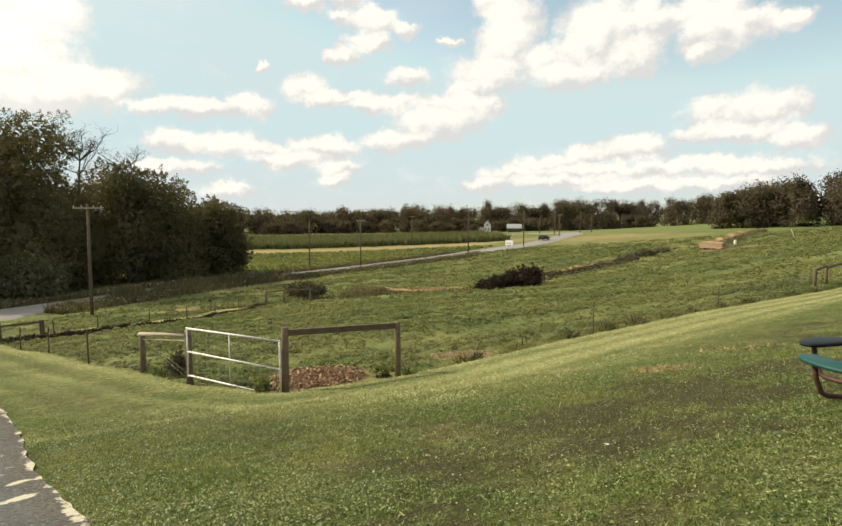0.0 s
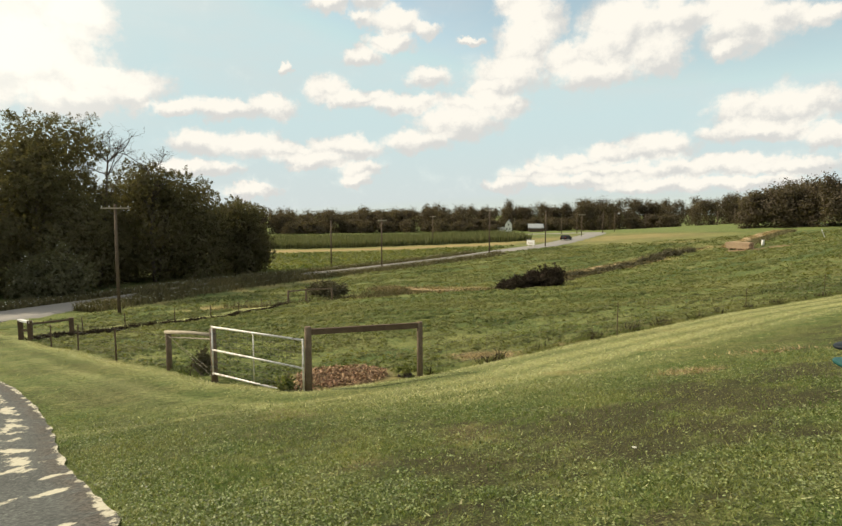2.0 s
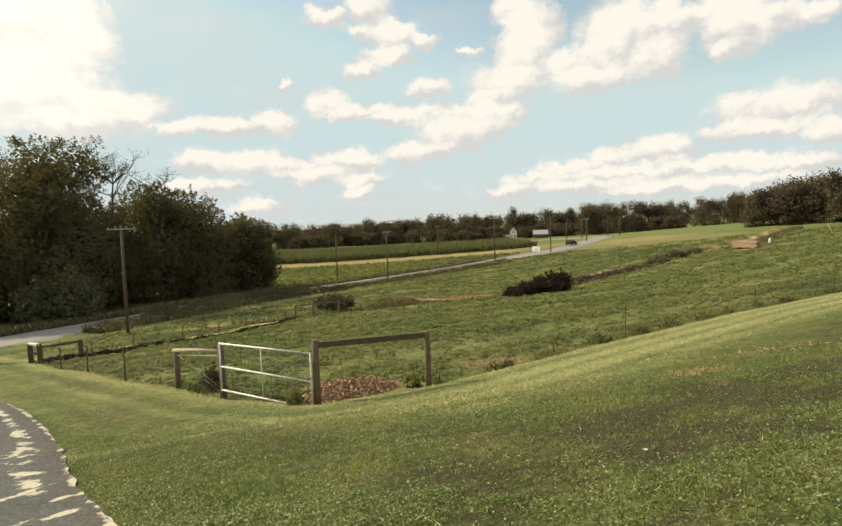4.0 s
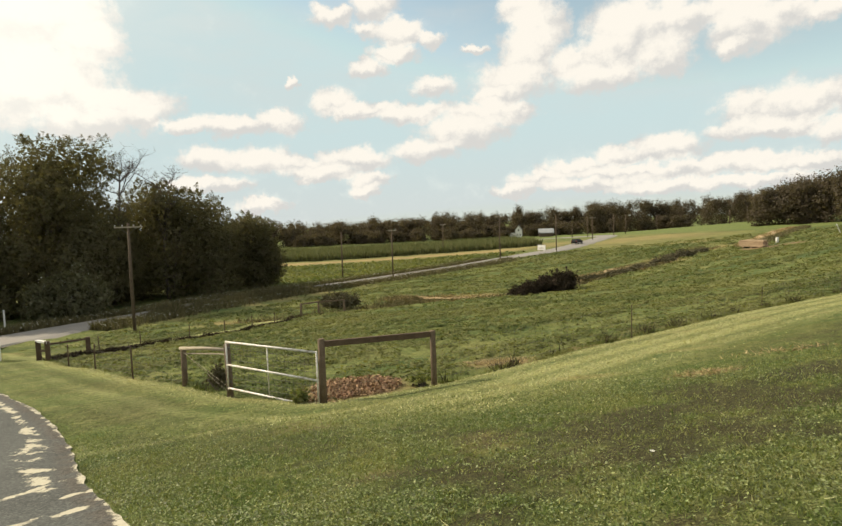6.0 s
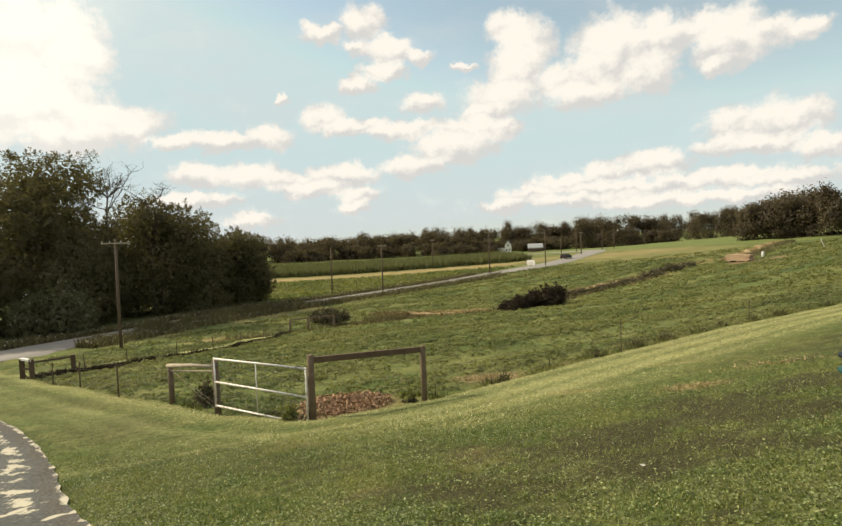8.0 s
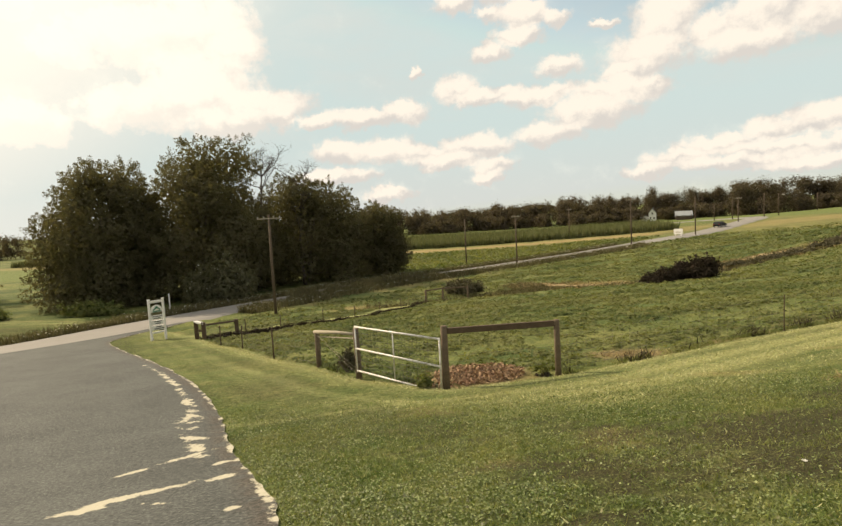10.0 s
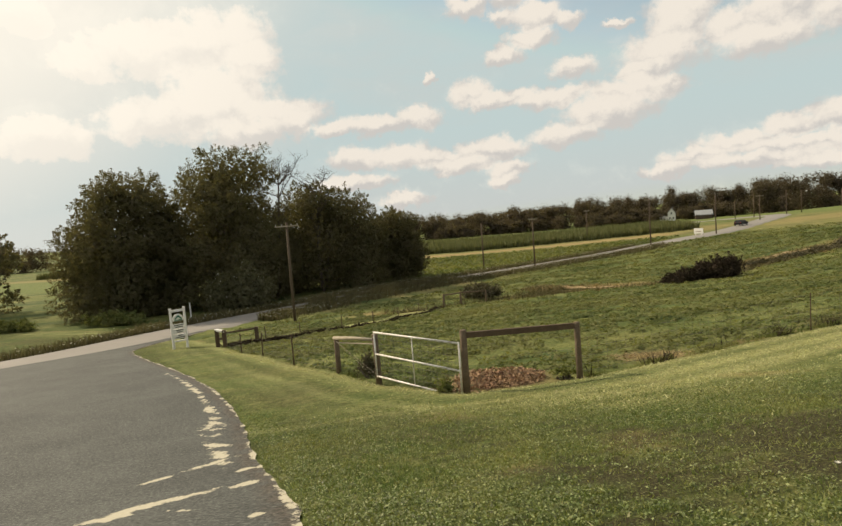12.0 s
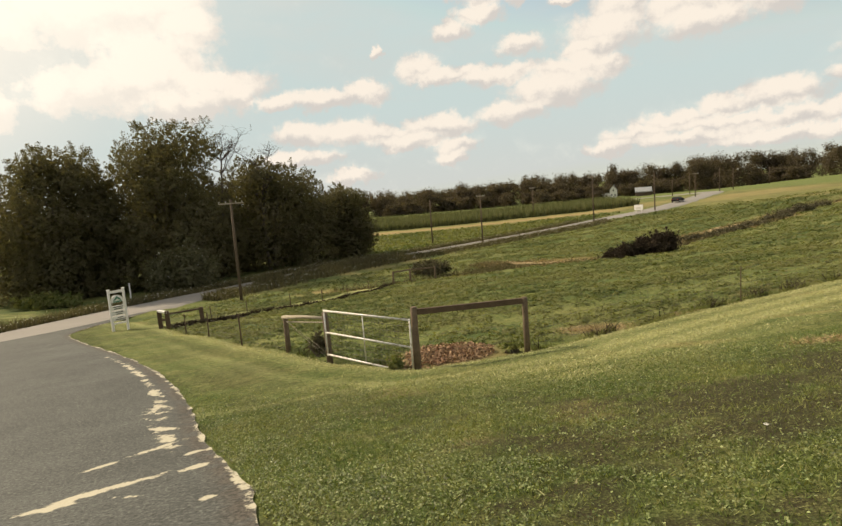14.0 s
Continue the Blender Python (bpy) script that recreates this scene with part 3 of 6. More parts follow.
def swath_of(x, y, soft=0.0):
    """Pale lines of cut grass that follow the fence, and the mown strip beyond the boundary fence, 0 to 1."""
    m = lawn_depth(x, y) + 0.1 * rumple(x, y, 0.45, 8.0)
    v = x + 0.3 * y
    streak = 0.5 + 0.5 * rumple(0.12 * v, 1.5 * m, 1.3, 5.0)

    def bands(rows):
        return functools.reduce(np.maximum, [k * math.sqrt(w / (w + soft)) * np.exp(-(((m - c) / (w + soft)) ** 2)) for c, w, k in rows])

    east = bands([(0.5, 0.45, 0.95), (1.75, 0.45, 1.0), (3.05, 0.48, 0.9), (4.3, 0.45, 0.55)])
    west = bands([(0.4, 0.28, 0.8), (0.95, 0.1, 0.4), (1.75, 0.15, 1.0), (2.45, 0.2, 0.5), (3.3, 0.16, 0.3)])
    side = step(-3.5, 1.5, x)
    near = (east * side + west * (1 - side)) * step(-0.1, 0.2, m) * (0.45 + 0.7 * streak) * (0.85 + 0.3 * rumple(x, y, 1.1, 6.0))
    turn = np.exp(-((near_line(x, y, [(-7.2, 9.9), (-5.9, 10.3), (-5.0, 10.85), (-4.05, 11.3), (-2.6, 11.75)])[0] / 0.22) ** 2))
    far = np.exp(-((near_line(x, y, [(-24.4, 33.0), (-21.8, 35.2), (-19.4, 37.8), (-17.4, 41.0), (-16.4, 45.4), (-15.9, 50.5)])[0] / 1.5) ** 2))
    return np.clip(np.maximum(np.maximum(near, 0.45 * turn), 0.9 * far), 0, 1)


def thatch_of(x, y):
    """Brown worn patches in the lawn, 0 to 1."""
    m = inside_lawn(x, y)
    return step(-0.05, 0.6, rumple(x, y, 0.8, 12.0) * 0.6 + rumple(x, y, 3.1, 13.0) * 0.35 + rumple(x, y, 9.0, 3.0) * 0.35 + 0.22) * step(5.2, 7.2, m) * (0.4 + 0.6 * step(-5, 0, x))


def rank_of(x, y):
    """Streaks of rank dark growth that follow the slope of the pasture, 0 to 1."""
    v, u = along_down(x, y)
    return step(0.0, 0.7, rumple(0.05 * v, 0.3 * u, 1.3, 4.0) + 0.45 * rumple(x, y, 0.45, 7.0))


def pale_field_of(x, y):
    """The dry yellow field beyond the pasture, 0 to 1."""
    v, u = along_down(x, y)
    far = step(112, 124, v + 5 * rumple(x, y, 0.07)) * step(180, 164, v + 6 * rumple(x, y, 0.05, 3.0)) * step(58, 74, u + 3 * rumple(x, y, 0.09, 2.0))
    return far * step(3, 6, near_line(x, y, ROAD_LINE)[0]) * step(128, 118, u) * (0.35 + 0.65 * step(-0.4, 0.4, rumple(0.5 * x, 1.6 * y, 0.11, 9.0))) * step(88, 66, x + 6 * rumple(x, y, 0.08, 4.0))


def terraces(x, y):
    """Narrow steps that grazing wears along the slope, -1 to 1."""
    v, u = along_down(x, y)
    return rumple(0.16 * v, 1.0 * u, 0.9, 3.0) + 0.4 * rumple(x, y, 1.6, 5.0)


def land(x, y):
    """The ground's height with its small unevenness."""
    z = ground(x, y)
    mown = step(-0.4, 0.6, inside_lawn(x, y))
    z = z + (1 - mown) * (0.09 * terraces(x, y) + 0.06 * rumple(x, y, 0.9, 1.0) + 0.05 * rumple(x, y, 2.3, 2.0) - 0.08) + mown * 0.015 * rumple(x, y, 1.2, 3.0)
    z = z - 0.8 * np.exp(-((near_line(x, y, DITCH)[0] / 1.3) ** 2))
    # the bed under road and driveway lies lower than their surfaces
    bed = np.maximum(step(3.3, 2.4, near_line(x, y, ROAD_LINE)[0]), step(0.3, 0.9, left_of_drive(x, y)))
    return z - 0.14 * bed


def axis(a, b, fine, far_lo, far_hi, grow):
    mid = list(np.arange(a, b, fine))
    lo, hi, s = [], [], fine
    p = a
    while p > far_lo:
        s *= grow
        p -= s
        lo.append(p)
    p, s = mid[-1], fine
    while p < far_hi:
        s *= grow
        p += s
        hi.append(p)
    return np.array(lo[::-1] + mid + hi)


def build_ground():
    xs, ys = axis(-28, 30, 0.27, -3200, 3200, 1.06), axis(-4, 40, 0.27, -3000, 3400, 1.05)
    x, y = np.meshgrid(xs, ys)
    z = land(x, y)
    nx, ny = len(xs), len(ys)
    i = np.arange(nx * ny).reshape(ny, nx)
    f = np.stack([i[:-1, :-1], i[:-1, 1:], i[1:, 1:], i[1:, :-1]], -1).reshape(-1, 4)
    me = array_mesh("ground", np.stack([x, y, z], -1).reshape(-1, 3), f, GRASSLAND)
    me.shade_smooth()
    v, u = along_down(x, y)
    mown = inside_lawn(x, y) + 0.12 * rumple(x, y, 3.0, 4.0)
    road_d, road_t = near_line(x, y, ROAD_LINE)
    verge = step(4.5, 2.5, near_line(x, y, [(-27, 34), (-23, 42), (-18, 47.5)])[0]) * 0.9
    lawn = np.maximum(np.maximum(step(-0.25, 0.25, mown), verge), step(0.25, 0.6, swath_of(x, y)))
    swath = swath_of(x, y, 0.12)
    dry = np.zeros_like(x)
    hay = step(0, 6, y - (146 + 0.12 * (x + 40)) + 2 * rumple(x, y, 0.08)) * step(0, -6, y - (164 + 0.07 * (x + 40))) * step(26, 16, x)
    dry = np.maximum(dry, hay)
    dry = np.maximum(dry, 0.62 * pale_field_of(x, y))
    # brown weeds beside the road, with the grove's shadow put into the brown
    dry = np.maximum(dry, 0.6 * step(13, 5, road_d) * step(48, 56, y) * step(98, 88, y) * step(-0.3, 0.4, rumple(x, y, 0.5, 6.0)))
    bank = step(3.6, 1.2, np.abs(near_line(x, y, DITCH)[0] - 1.2)) * step(0.0, 0.7, rumple(x, y, 0.33, 7.0) + 0.15)
    dry = np.maximum(dry, 0.75 * bank * step(30, 50, y))
    along_bank = step(1.3, 0.5, np.abs(near_line(x, y, [(14, 72), (21, 83), (30, 93), (38, 102)])[0] - 0.2)) * (0.6 + 0.6 * rumple(x, y, 0.5, 2.0))
    dry = np.maximum(dry, 0.9 * along_bank)
    dry = np.maximum(dry, 0.6 * step(1.3, 0.5, near_line(x, y, [(58, 107), (76, 105), (96, 99), (130, 88)])[0]))
    dry = np.maximum(dry, 0.8 * step(1.0, 0.4, np.hypot((x - 0.5) / 7.0, (y - 69.5) / 2.4) + 0.3 * rumple(x, y, 0.7, 3.0)))
    dry = np.maximum(dry, 0.5 * step(1.2, 0.2, np.abs(mown + 0.7)) * step(0.2, 0.7, rumple(x, y, 0.5, 8.0)))
    dry = np.maximum(dry, 0.9 * step(1.2, 0.5, np.hypot((x - 4.4) / 0.7, (y - 10.36) / 0.4) + 0.2 * rumple(x, y, 5.0, 3.0)))
    dry = np.maximum(dry, 0.5 * step(1.3, 0.3, mown) * step(0.0, 0.3, mown) * step(-3, -6.5, x) * step(-0.5, 0.5, rumple(x, y, 0.9, 3.0)))
    patches = step(0.62, 0.9, rumple(x, y, 1.05, 9.0)) * step(0.3, 1.2, mown) * step(24, 4, u)
    dry = np.maximum(dry, 0.5 * patches)
    crop = np.maximum(step(160, 176, v) * step(54, 64, u), step(95, 105, y) * step(6, 10, road_d) * step(150, 140, y) * step(12, 0, x))
    bare = np.exp(-(((x - 1.25) / 1.1) ** 2 + ((y - 17.6) / 0.85) ** 2)) * (0.6 + 0.4 * rumple(x, y, 4.0, 2.0))
    bare = np.maximum(bare, np.exp(-((np.hypot((x + 2.65) / 1.5, (y - 14.9) / 1.2) + 0.15 * rumple(x, y, 2.5, 3.0)) ** 4)))
    bare = np.maximum(bare, step(4.6, 3.0, np.hypot((x - 55) / 1.5, (y - 101.6) / 0.8) + 0.8 * rumple(x, y, 0.7, 3.0)))
    bare = np.maximum(bare, 0.5 * step(0.35, 0.1, np.abs(mown + 0.35)) * step(-0.2, 0.5, rumple(x, y, 0.6, 11.0)))
    for name, values in (("lawn", lawn), ("swath", swath), ("dry", dry), ("crop", crop), ("bare", bare), ("rank", rank_of(x, y)), ("thatch", thatch_of(x, y))):
        me.attributes.new(name, "FLOAT", "POINT").data.foreach_set("value", np.clip(values, 0, 1).astype(np.float32).ravel())
    tagged(new("ground", me), "grassy hillside of mown lawn running down to rough pasture", "ground", kind="structure")


build_ground()


def strip(name, line, offsets, mat, label, category, lift, crumble=0.0):
    """A surface along a line, draped over the ground. offsets: metres to the right of the line."""
    v, f = [], []
    line = [np.array(p) for p in line]
    for i, p in enumerate(line):
        d = line[min(i + 1, len(line) - 1)] - line[max(i - 1, 0)]
        d = d / np.hypot(*d)
        worn = crumble * (0.7 * rumple(p[0], p[1], 2.2, 1.0) + 0.3 * rumple(p[0], p[1], 6.0, 2.0))
        for o in offsets:
            o = o + (worn if o > -0.3 else 0)
            x, y = p + o * np.array([d[1], -d[0]])
            if crumble:
                x = max(x, np.interp(y, [q[1] for q in ROAD_SMOOTH], [q[0] for q in ROAD_SMOOTH]))
            v.append((x, y, ground(x, y) + (lift if abs(o) < 3 or crumble else -0.3)))
    w = len(offsets)
    for i in range(len(line) - 1):
        for k in range(w - 1):
            f.append((i * w + k, i * w + k + 1, (i + 1) * w + k + 1, (i + 1) * w + k))
    return tagged(new(name, mesh_of(name, v, f, mat, True)), label, category, kind="structure")


strip("road", ROAD_SMOOTH, [-3.7, -2.85, -2.7, -1.4, 0, 1.4, 2.7, 2.85, 3.7], ROAD_TOP, "pale worn two-lane country road curving through fields", "road", 0.05)
# tongues of sand washed across the asphalt: x, y, half length, half width, turn
SAND_TONGUES = [(-5.28, 5.5, 0.68, 0.15, 50), (-5.5, 5.05, 0.3, 0.2, 46), (-6.1, 7.55, 0.48, 0.13, 70), (-6.36, 6.77, 0.26, 0.1, 62), (-4.5, 6.2, 0.2, 0.15, 55),
                (-5.1, 7.05, 0.18, 0.1, 74), (-3.45, 4.88, 0.12, 0.08, 80), (-7.05, 8.97, 0.42, 0.1, -20), (-4.7, 5.18, 0.28, 0.04, -5)]


def build_driveway():
    line = smooth_line(DRIVE_EDGE, 40)
    offsets = [-12.0, -9.0, -7.0, -5.5] + list(np.arange(-4.5, -1.15, 0.12)) + list(np.arange(-1.12, 0.01, 0.08))
    ob = strip("driveway", line, offsets, SANDY_ASPHALT, "grey worn asphalt driveway with crumbling sandy edge", "driveway", 0.03, 0.09)
    co = np.array([v.co[:] for v in ob.data.vertices])
    x, y = co[:, 0], co[:, 1]
    d = near_line(x, y, smooth_line(DRIVE_EDGE, 8))[0]
    slant = x * 0.2 + y * 0.98
    broken = 0.6 + 0.3 * np.sin(slant * 13 + 3.4 * rumple(x, y, 2.1, 4.0)) + 0.25 * np.sin(slant * 31 + 2.0 * rumple(x, y, 3.7, 1.0)) + 0.45 * rumple(x, y, 2.6, 8.0)
    fan = np.exp(-(((y - 9.8) / 1.7) ** 2))
    wash = np.exp(-(((d - 0.46 - 0.2 * fan) / (0.17 + 0.2 * fan)) ** 2)) * step(5.8, 8.0, y) * step(26, 15, y)
    sand = np.maximum(0.58 * step(0.18, 0.04, d), (0.35 + 0.42 * broken) * wash)
    for tx, ty, a, b, turn in SAND_TONGUES:
        c, s = math.cos(radians(turn)), math.sin(radians(turn))
        px, py = ((x - tx) * c + (y - ty) * s) / a, (-(x - tx) * s + (y - ty) * c) / b
        sand = np.maximum(sand, 0.8 * step(1.9, 0.3, np.hypot(px, py)))
    for name, values in (("sand", sand), ("edge", step(0.42, 0.1, d))):
        ob.data.attributes.new(name, "FLOAT", "POINT").data.foreach_set("value", np.clip(values, 0, 1).astype(np.float32))


build_driveway()


# ---------------------------------------------------------------- trees
def limb(shape, start, way, length, r0, r1, rng, bend=0.25, segments=5, sides=6):
    """A crooked tapering limb; returns its points."""
    pts, p, d = [Vector(start)], Vector(start), Vector(way).normalized()
    for i in range(segments):
        d = (d + Vector(rng.normal(0, bend, 3)) * 0.6 + Vector((0, 0, 0.06))).normalized()
        p = p + d * (length / segments)
        pts.append(p.copy())
    shape.tube(pts, [r0 + (r1 - r0) * i / segments for i in range(segments + 1)], sides)
    return pts


def crown_points(lobes, count, rng, shell=0.45, jitter=0.45):
    """Places and outward directions of leaves in a crown of overlapping lobes (centre, radii)."""
    vol = np.array([r[0] * r[1] * r[2] for _, r in lobes]) ** 0.75
    pick = rng.choice(len(lobes), count, p=vol / vol.sum())
    c, r = np.array([k[0] for k in lobes])[pick], np.array([k[1] for k in lobes])[pick]
    d = rng.normal(size=(count, 3))
    d /= np.linalg.norm(d, axis=1, keepdims=True)
    depth = 1 - shell * rng.random(count) ** 1.6
    lump = 1 + 0.16 * np.sin(d[:, 0] * 9 + pick) * np.sin(d[:, 1] * 8 + 2 * pick) + 0.1 * np.sin(d[:, 2] * 14 + pick)
    p = c + d * r * (depth * lump)[:, None]
    n = d + rng.normal(0, jitter, (count, 3)) + np.array([0, 0, 0.25])
    return p, n / np.linalg.norm(n, axis=1, keepdims=True)


def sprigs(centres, axes, per, length, spread, size, rng):
    """Leafy twig ends: each carries leaves that point along it and outwards, so the outline is feathered."""
    n = len(centres)
    c, a = np.repeat(centres, per, 0), np.repeat(axes, per, 0)
    u = rng.random((n * per, 1))
    big = np.repeat(rng.uniform(0.65, 1.4, (n, 1)), per, 0)
    side = rng.normal(size=(n * per, 3))
    side -= a * np.sum(side * a, 1, keepdims=True)
    side /= np.linalg.norm(side, axis=1, keepdims=True) + 1e-9
    p = c + a * (u - 0.3) * length * big + side * spread * big * (1.05 - 0.85 * u) * rng.random((n * per, 1)) ** 0.6
    t = a * 0.7 + side * 0.8 + rng.normal(0, 0.25, p.shape)
    t /= np.linalg.norm(t, axis=1, keepdims=True)
    w = a * 0.5 + side * 0.3 + rng.normal(0, 0.55, p.shape) + np.array([0, 0, 0.3])
    w -= t * np.sum(w * t, 1, keepdims=True)
    w /= np.linalg.norm(w, axis=1, keepdims=True) + 1e-9
    b = np.cross(w, t)
    s = size * rng.uniform(0.65, 1.35, (n * per, 1))
    v = np.stack([p - t * s, p + b * s * 0.5 + w * s * 0.15, p + t * s, p - b * s * 0.5 + w * s * 0.15], 1).reshape(-1, 3)
    return v, np.arange(4 * n * per).reshape(-1, 4)


def tree(x, y, height, width, seed, label, clumps=900, per=48, size=0.14, mat=None, skirt=0.03, lobes=60, box=2.6, sway=(0, 0), trunk=0.35, thin=0.0, twig=1.1, full=1.0, category="tree"):
    """A broadleaf tree. box: how square-shouldered the crown is; sway: metres by which its top stands off the trunk; thin: share of bare gaps near the top."""
    rng = np.random.default_rng(seed)
    top = thing("tree", x, y, label, category, kind="")
    wood = Shape()
    spine = limb(wood, (0, 0, -0.3), (sway[0] / height * 0.6, sway[1] / height * 0.6, 1), height * 0.66, trunk, trunk * 0.35, rng, 0.1, 7, 9)
    blobs = []
    for i in range(lobes):
        h = skirt + (0.9 - skirt) * ((i + rng.random()) / lobes) ** 0.85
        s = width * rng.uniform(0.11, 0.19) * (1.15 - 0.35 * h) * full
        # the crown is widest below the middle and rounds over at the top
        reach = width / 2 * math.sqrt(max(0.02, 1 - max(0, h / 0.97) ** box)) * (0.9 + 0.1 * math.sin(min(1, h / 0.4) * math.pi / 2))
        a = rng.random() * 2 * math.pi
        rad = max(0.0, reach - 0.85 * s) * (1.0 if rng.random() < 0.72 else math.sqrt(rng.random()))
        c = np.array([math.cos(a) * rad + sway[0] * h ** 1.4, math.sin(a) * rad + sway[1] * h ** 1.4, h * height])
        blobs.append((c, np.array([s * rng.uniform(0.9, 1.25), s * rng.uniform(0.9, 1.25), s * rng.uniform(0.75, 1.1)])))
        if i % 2 == 0:
            root = spine[min(len(spine) - 1, max(1, int(h * len(spine))))]
            aim = Vector(c) - root
            if aim.length > 0.5:
                limb(wood, root, aim, aim.length, trunk * 0.3, 0.03, rng, 0.15, 4, 5)
    part("trunk", wood, BARK, top, "", True)
    p, n = crown_points(blobs, clumps * 3, rng, 0.12, 0.35)
    # twig ends buried inside neighbouring boughs carry no leaves
    buried = np.zeros(len(p), bool)
    for c, r in blobs:
        buried |= np.sum(((p - c) / (r * 0.86)) ** 2, 1) < 1
    keep = ~buried & (rng.random(len(p)) > thin * np.clip(p[:, 2] / height - 0.35, 0, 1) * 1.6)
    p, n = p[keep][:clumps], n[keep][:clumps]
    n = n + np.array([0, 0, 0.3])
    n /= np.linalg.norm(n, axis=1, keepdims=True)
    v, f = sprigs(p, n, per, twig, 0.55 * twig, size, rng)
    core, core_n = crown_points([(c, r * 0.8) for c, r in blobs], clumps * 20, rng, 0.35)
    if thin:
        core_keep = rng.random(len(core)) > thin * np.clip(core[:, 2] / height - 0.2, 0, 1) * 2
        core, core_n = core[core_keep], core_n[core_keep]
    cv, cf = flat_leaves(core, core_n, 0.19, rng, 0.75)
    v = np.concatenate([v, cv])
    v[:, 2] = np.maximum(v[:, 2], 0.05)
    ob = new("crown", array_mesh("crown", v, np.concatenate([f, cf + len(v) - len(cv)]), mat or LEAF))
    ob.parent = top
    return top


def bare_tree(x, y, height, seed, label, spread=0.55, tufts=0):
    """A dying tree: crooked bare limbs and fine twigs, with leaf tufts left on some of them."""
    rng = np.random.default_rng(seed)
    top = thing("dead_tree", x, y, label, "tree")
    wood, twigs, ends = Shape(), Shape(), []
    spine = limb(wood, (0, 0, -0.3), (0.03, 0, 1), height * 0.74, 0.3, 0.09, rng, 0.1, 9, 8)
    for i in range(17):
        k = rng.integers(5, len(spine))
        a = rng.random() * 2 * math.pi
        way = (math.cos(a) * spread * 1.5, math.sin(a) * spread * 1.5, 0.6)
        pts = limb(wood, spine[k], way, height * rng.uniform(0.14, 0.27), 0.08, 0.022, rng, 0.3, 7, 5)
        for _ in range(9):
            q = pts[rng.integers(2, len(pts))]
            b = rng.random() * 2 * math.pi
            sub = limb(twigs, q, (math.cos(b), math.sin(b), 0.5), height * rng.uniform(0.045, 0.1), 0.026, 0.01, rng, 0.4, 4, 4)
            for j in range(3):
                e = rng.random() * 2 * math.pi
                limb(twigs, sub[rng.integers(1, len(sub))], (math.cos(e), math.sin(e), 0.4), height * 0.04, 0.013, 0.006, rng, 0.4, 3, 3)
            ends.append(sub[-1])
    part("trunk", wood, DEAD_BARK, top, "", True)
    tagged(part("twig_spray", twigs, DEAD_BARK, top), kind="stuff")
    if tufts:
        low = sorted(ends, key=lambda q: q.z + rng.normal(0, 1.2))[: tufts]
        c = np.array([q[:] for q in low])
        n = rng.normal(0, 0.5, c.shape) + np.array([0, 0, 0.4])
        v, f = sprigs(c, n / np.linalg.norm(n, axis=1, keepdims=True), 34, 0.9, 0.5, 0.12, rng)
        ob = new("leaf_spray", array_mesh("leaf_spray", v, f, LEAF))
        ob.parent = top
        tagged(ob, kind="stuff")
    return top


tree(-58.8, 59.3, 17.8, 15.6, 11, "tall dense broadleaf tree beside the country road", 1550, 54, 0.105, lobes=74, box=3.0, sway=(1.7, 1.4), full=1.08)
tree(-51, 68.5, 21.2, 20.4, 12, "tall broadleaf tree with thinning top beside the road", 2000, 54, 0.105, lobes=96, box=2.8, sway=(2.9, 2.2), thin=0.2, full=0.98)
tree(-42.2, 85, 15.9, 19.0, 13, "broad round-crowned tree overgrown with creeper", 1800, 50, 0.1, lobes=84, box=5.0, twig=0.75, full=1.12)
tree(-34.0, 96.3, 12.4, 10.6, 14, "narrow dark tree hung with creeper at the grove's end", 1000, 46, 0.095, lobes=60, box=8.0, twig=0.6, full=1.15)
tree(-55, 80, 15.0, 17.0, 15, "shaded broadleaf tree inside the roadside grove", 420, 26, 0.22, lobes=36)
tree(-46, 95, 13.0, 13.0, 18, "shaded broadleaf tree behind the creeper-covered tree", 300, 26, 0.22, lobes=26)
tree(-76, 48, 12.5, 13.0, 16, "loose-crowned tree at the far side of the road", 520, 34, 0.17, skirt=0.06, lobes=34, thin=0.6)
tree(-92, 64, 15.0, 15.0, 17, "shaded broadleaf tree farther along the road", 320, 26, 0.24, lobes=28)
tree(-70, 72, 13.0, 15.0, 19, "shaded broadleaf tree in the depth of the grove", 320, 26, 0.24, lobes=28)
bare_tree(-46.0, 75.6, 23.0, 21, "half-dead tree with a few leafy limbs among the roadside trees", 0.5, 40)
bare_tree(-41.0, 80.9, 22.0, 22, "leafless grey dead tree above the creeper-covered crown", 0.5)


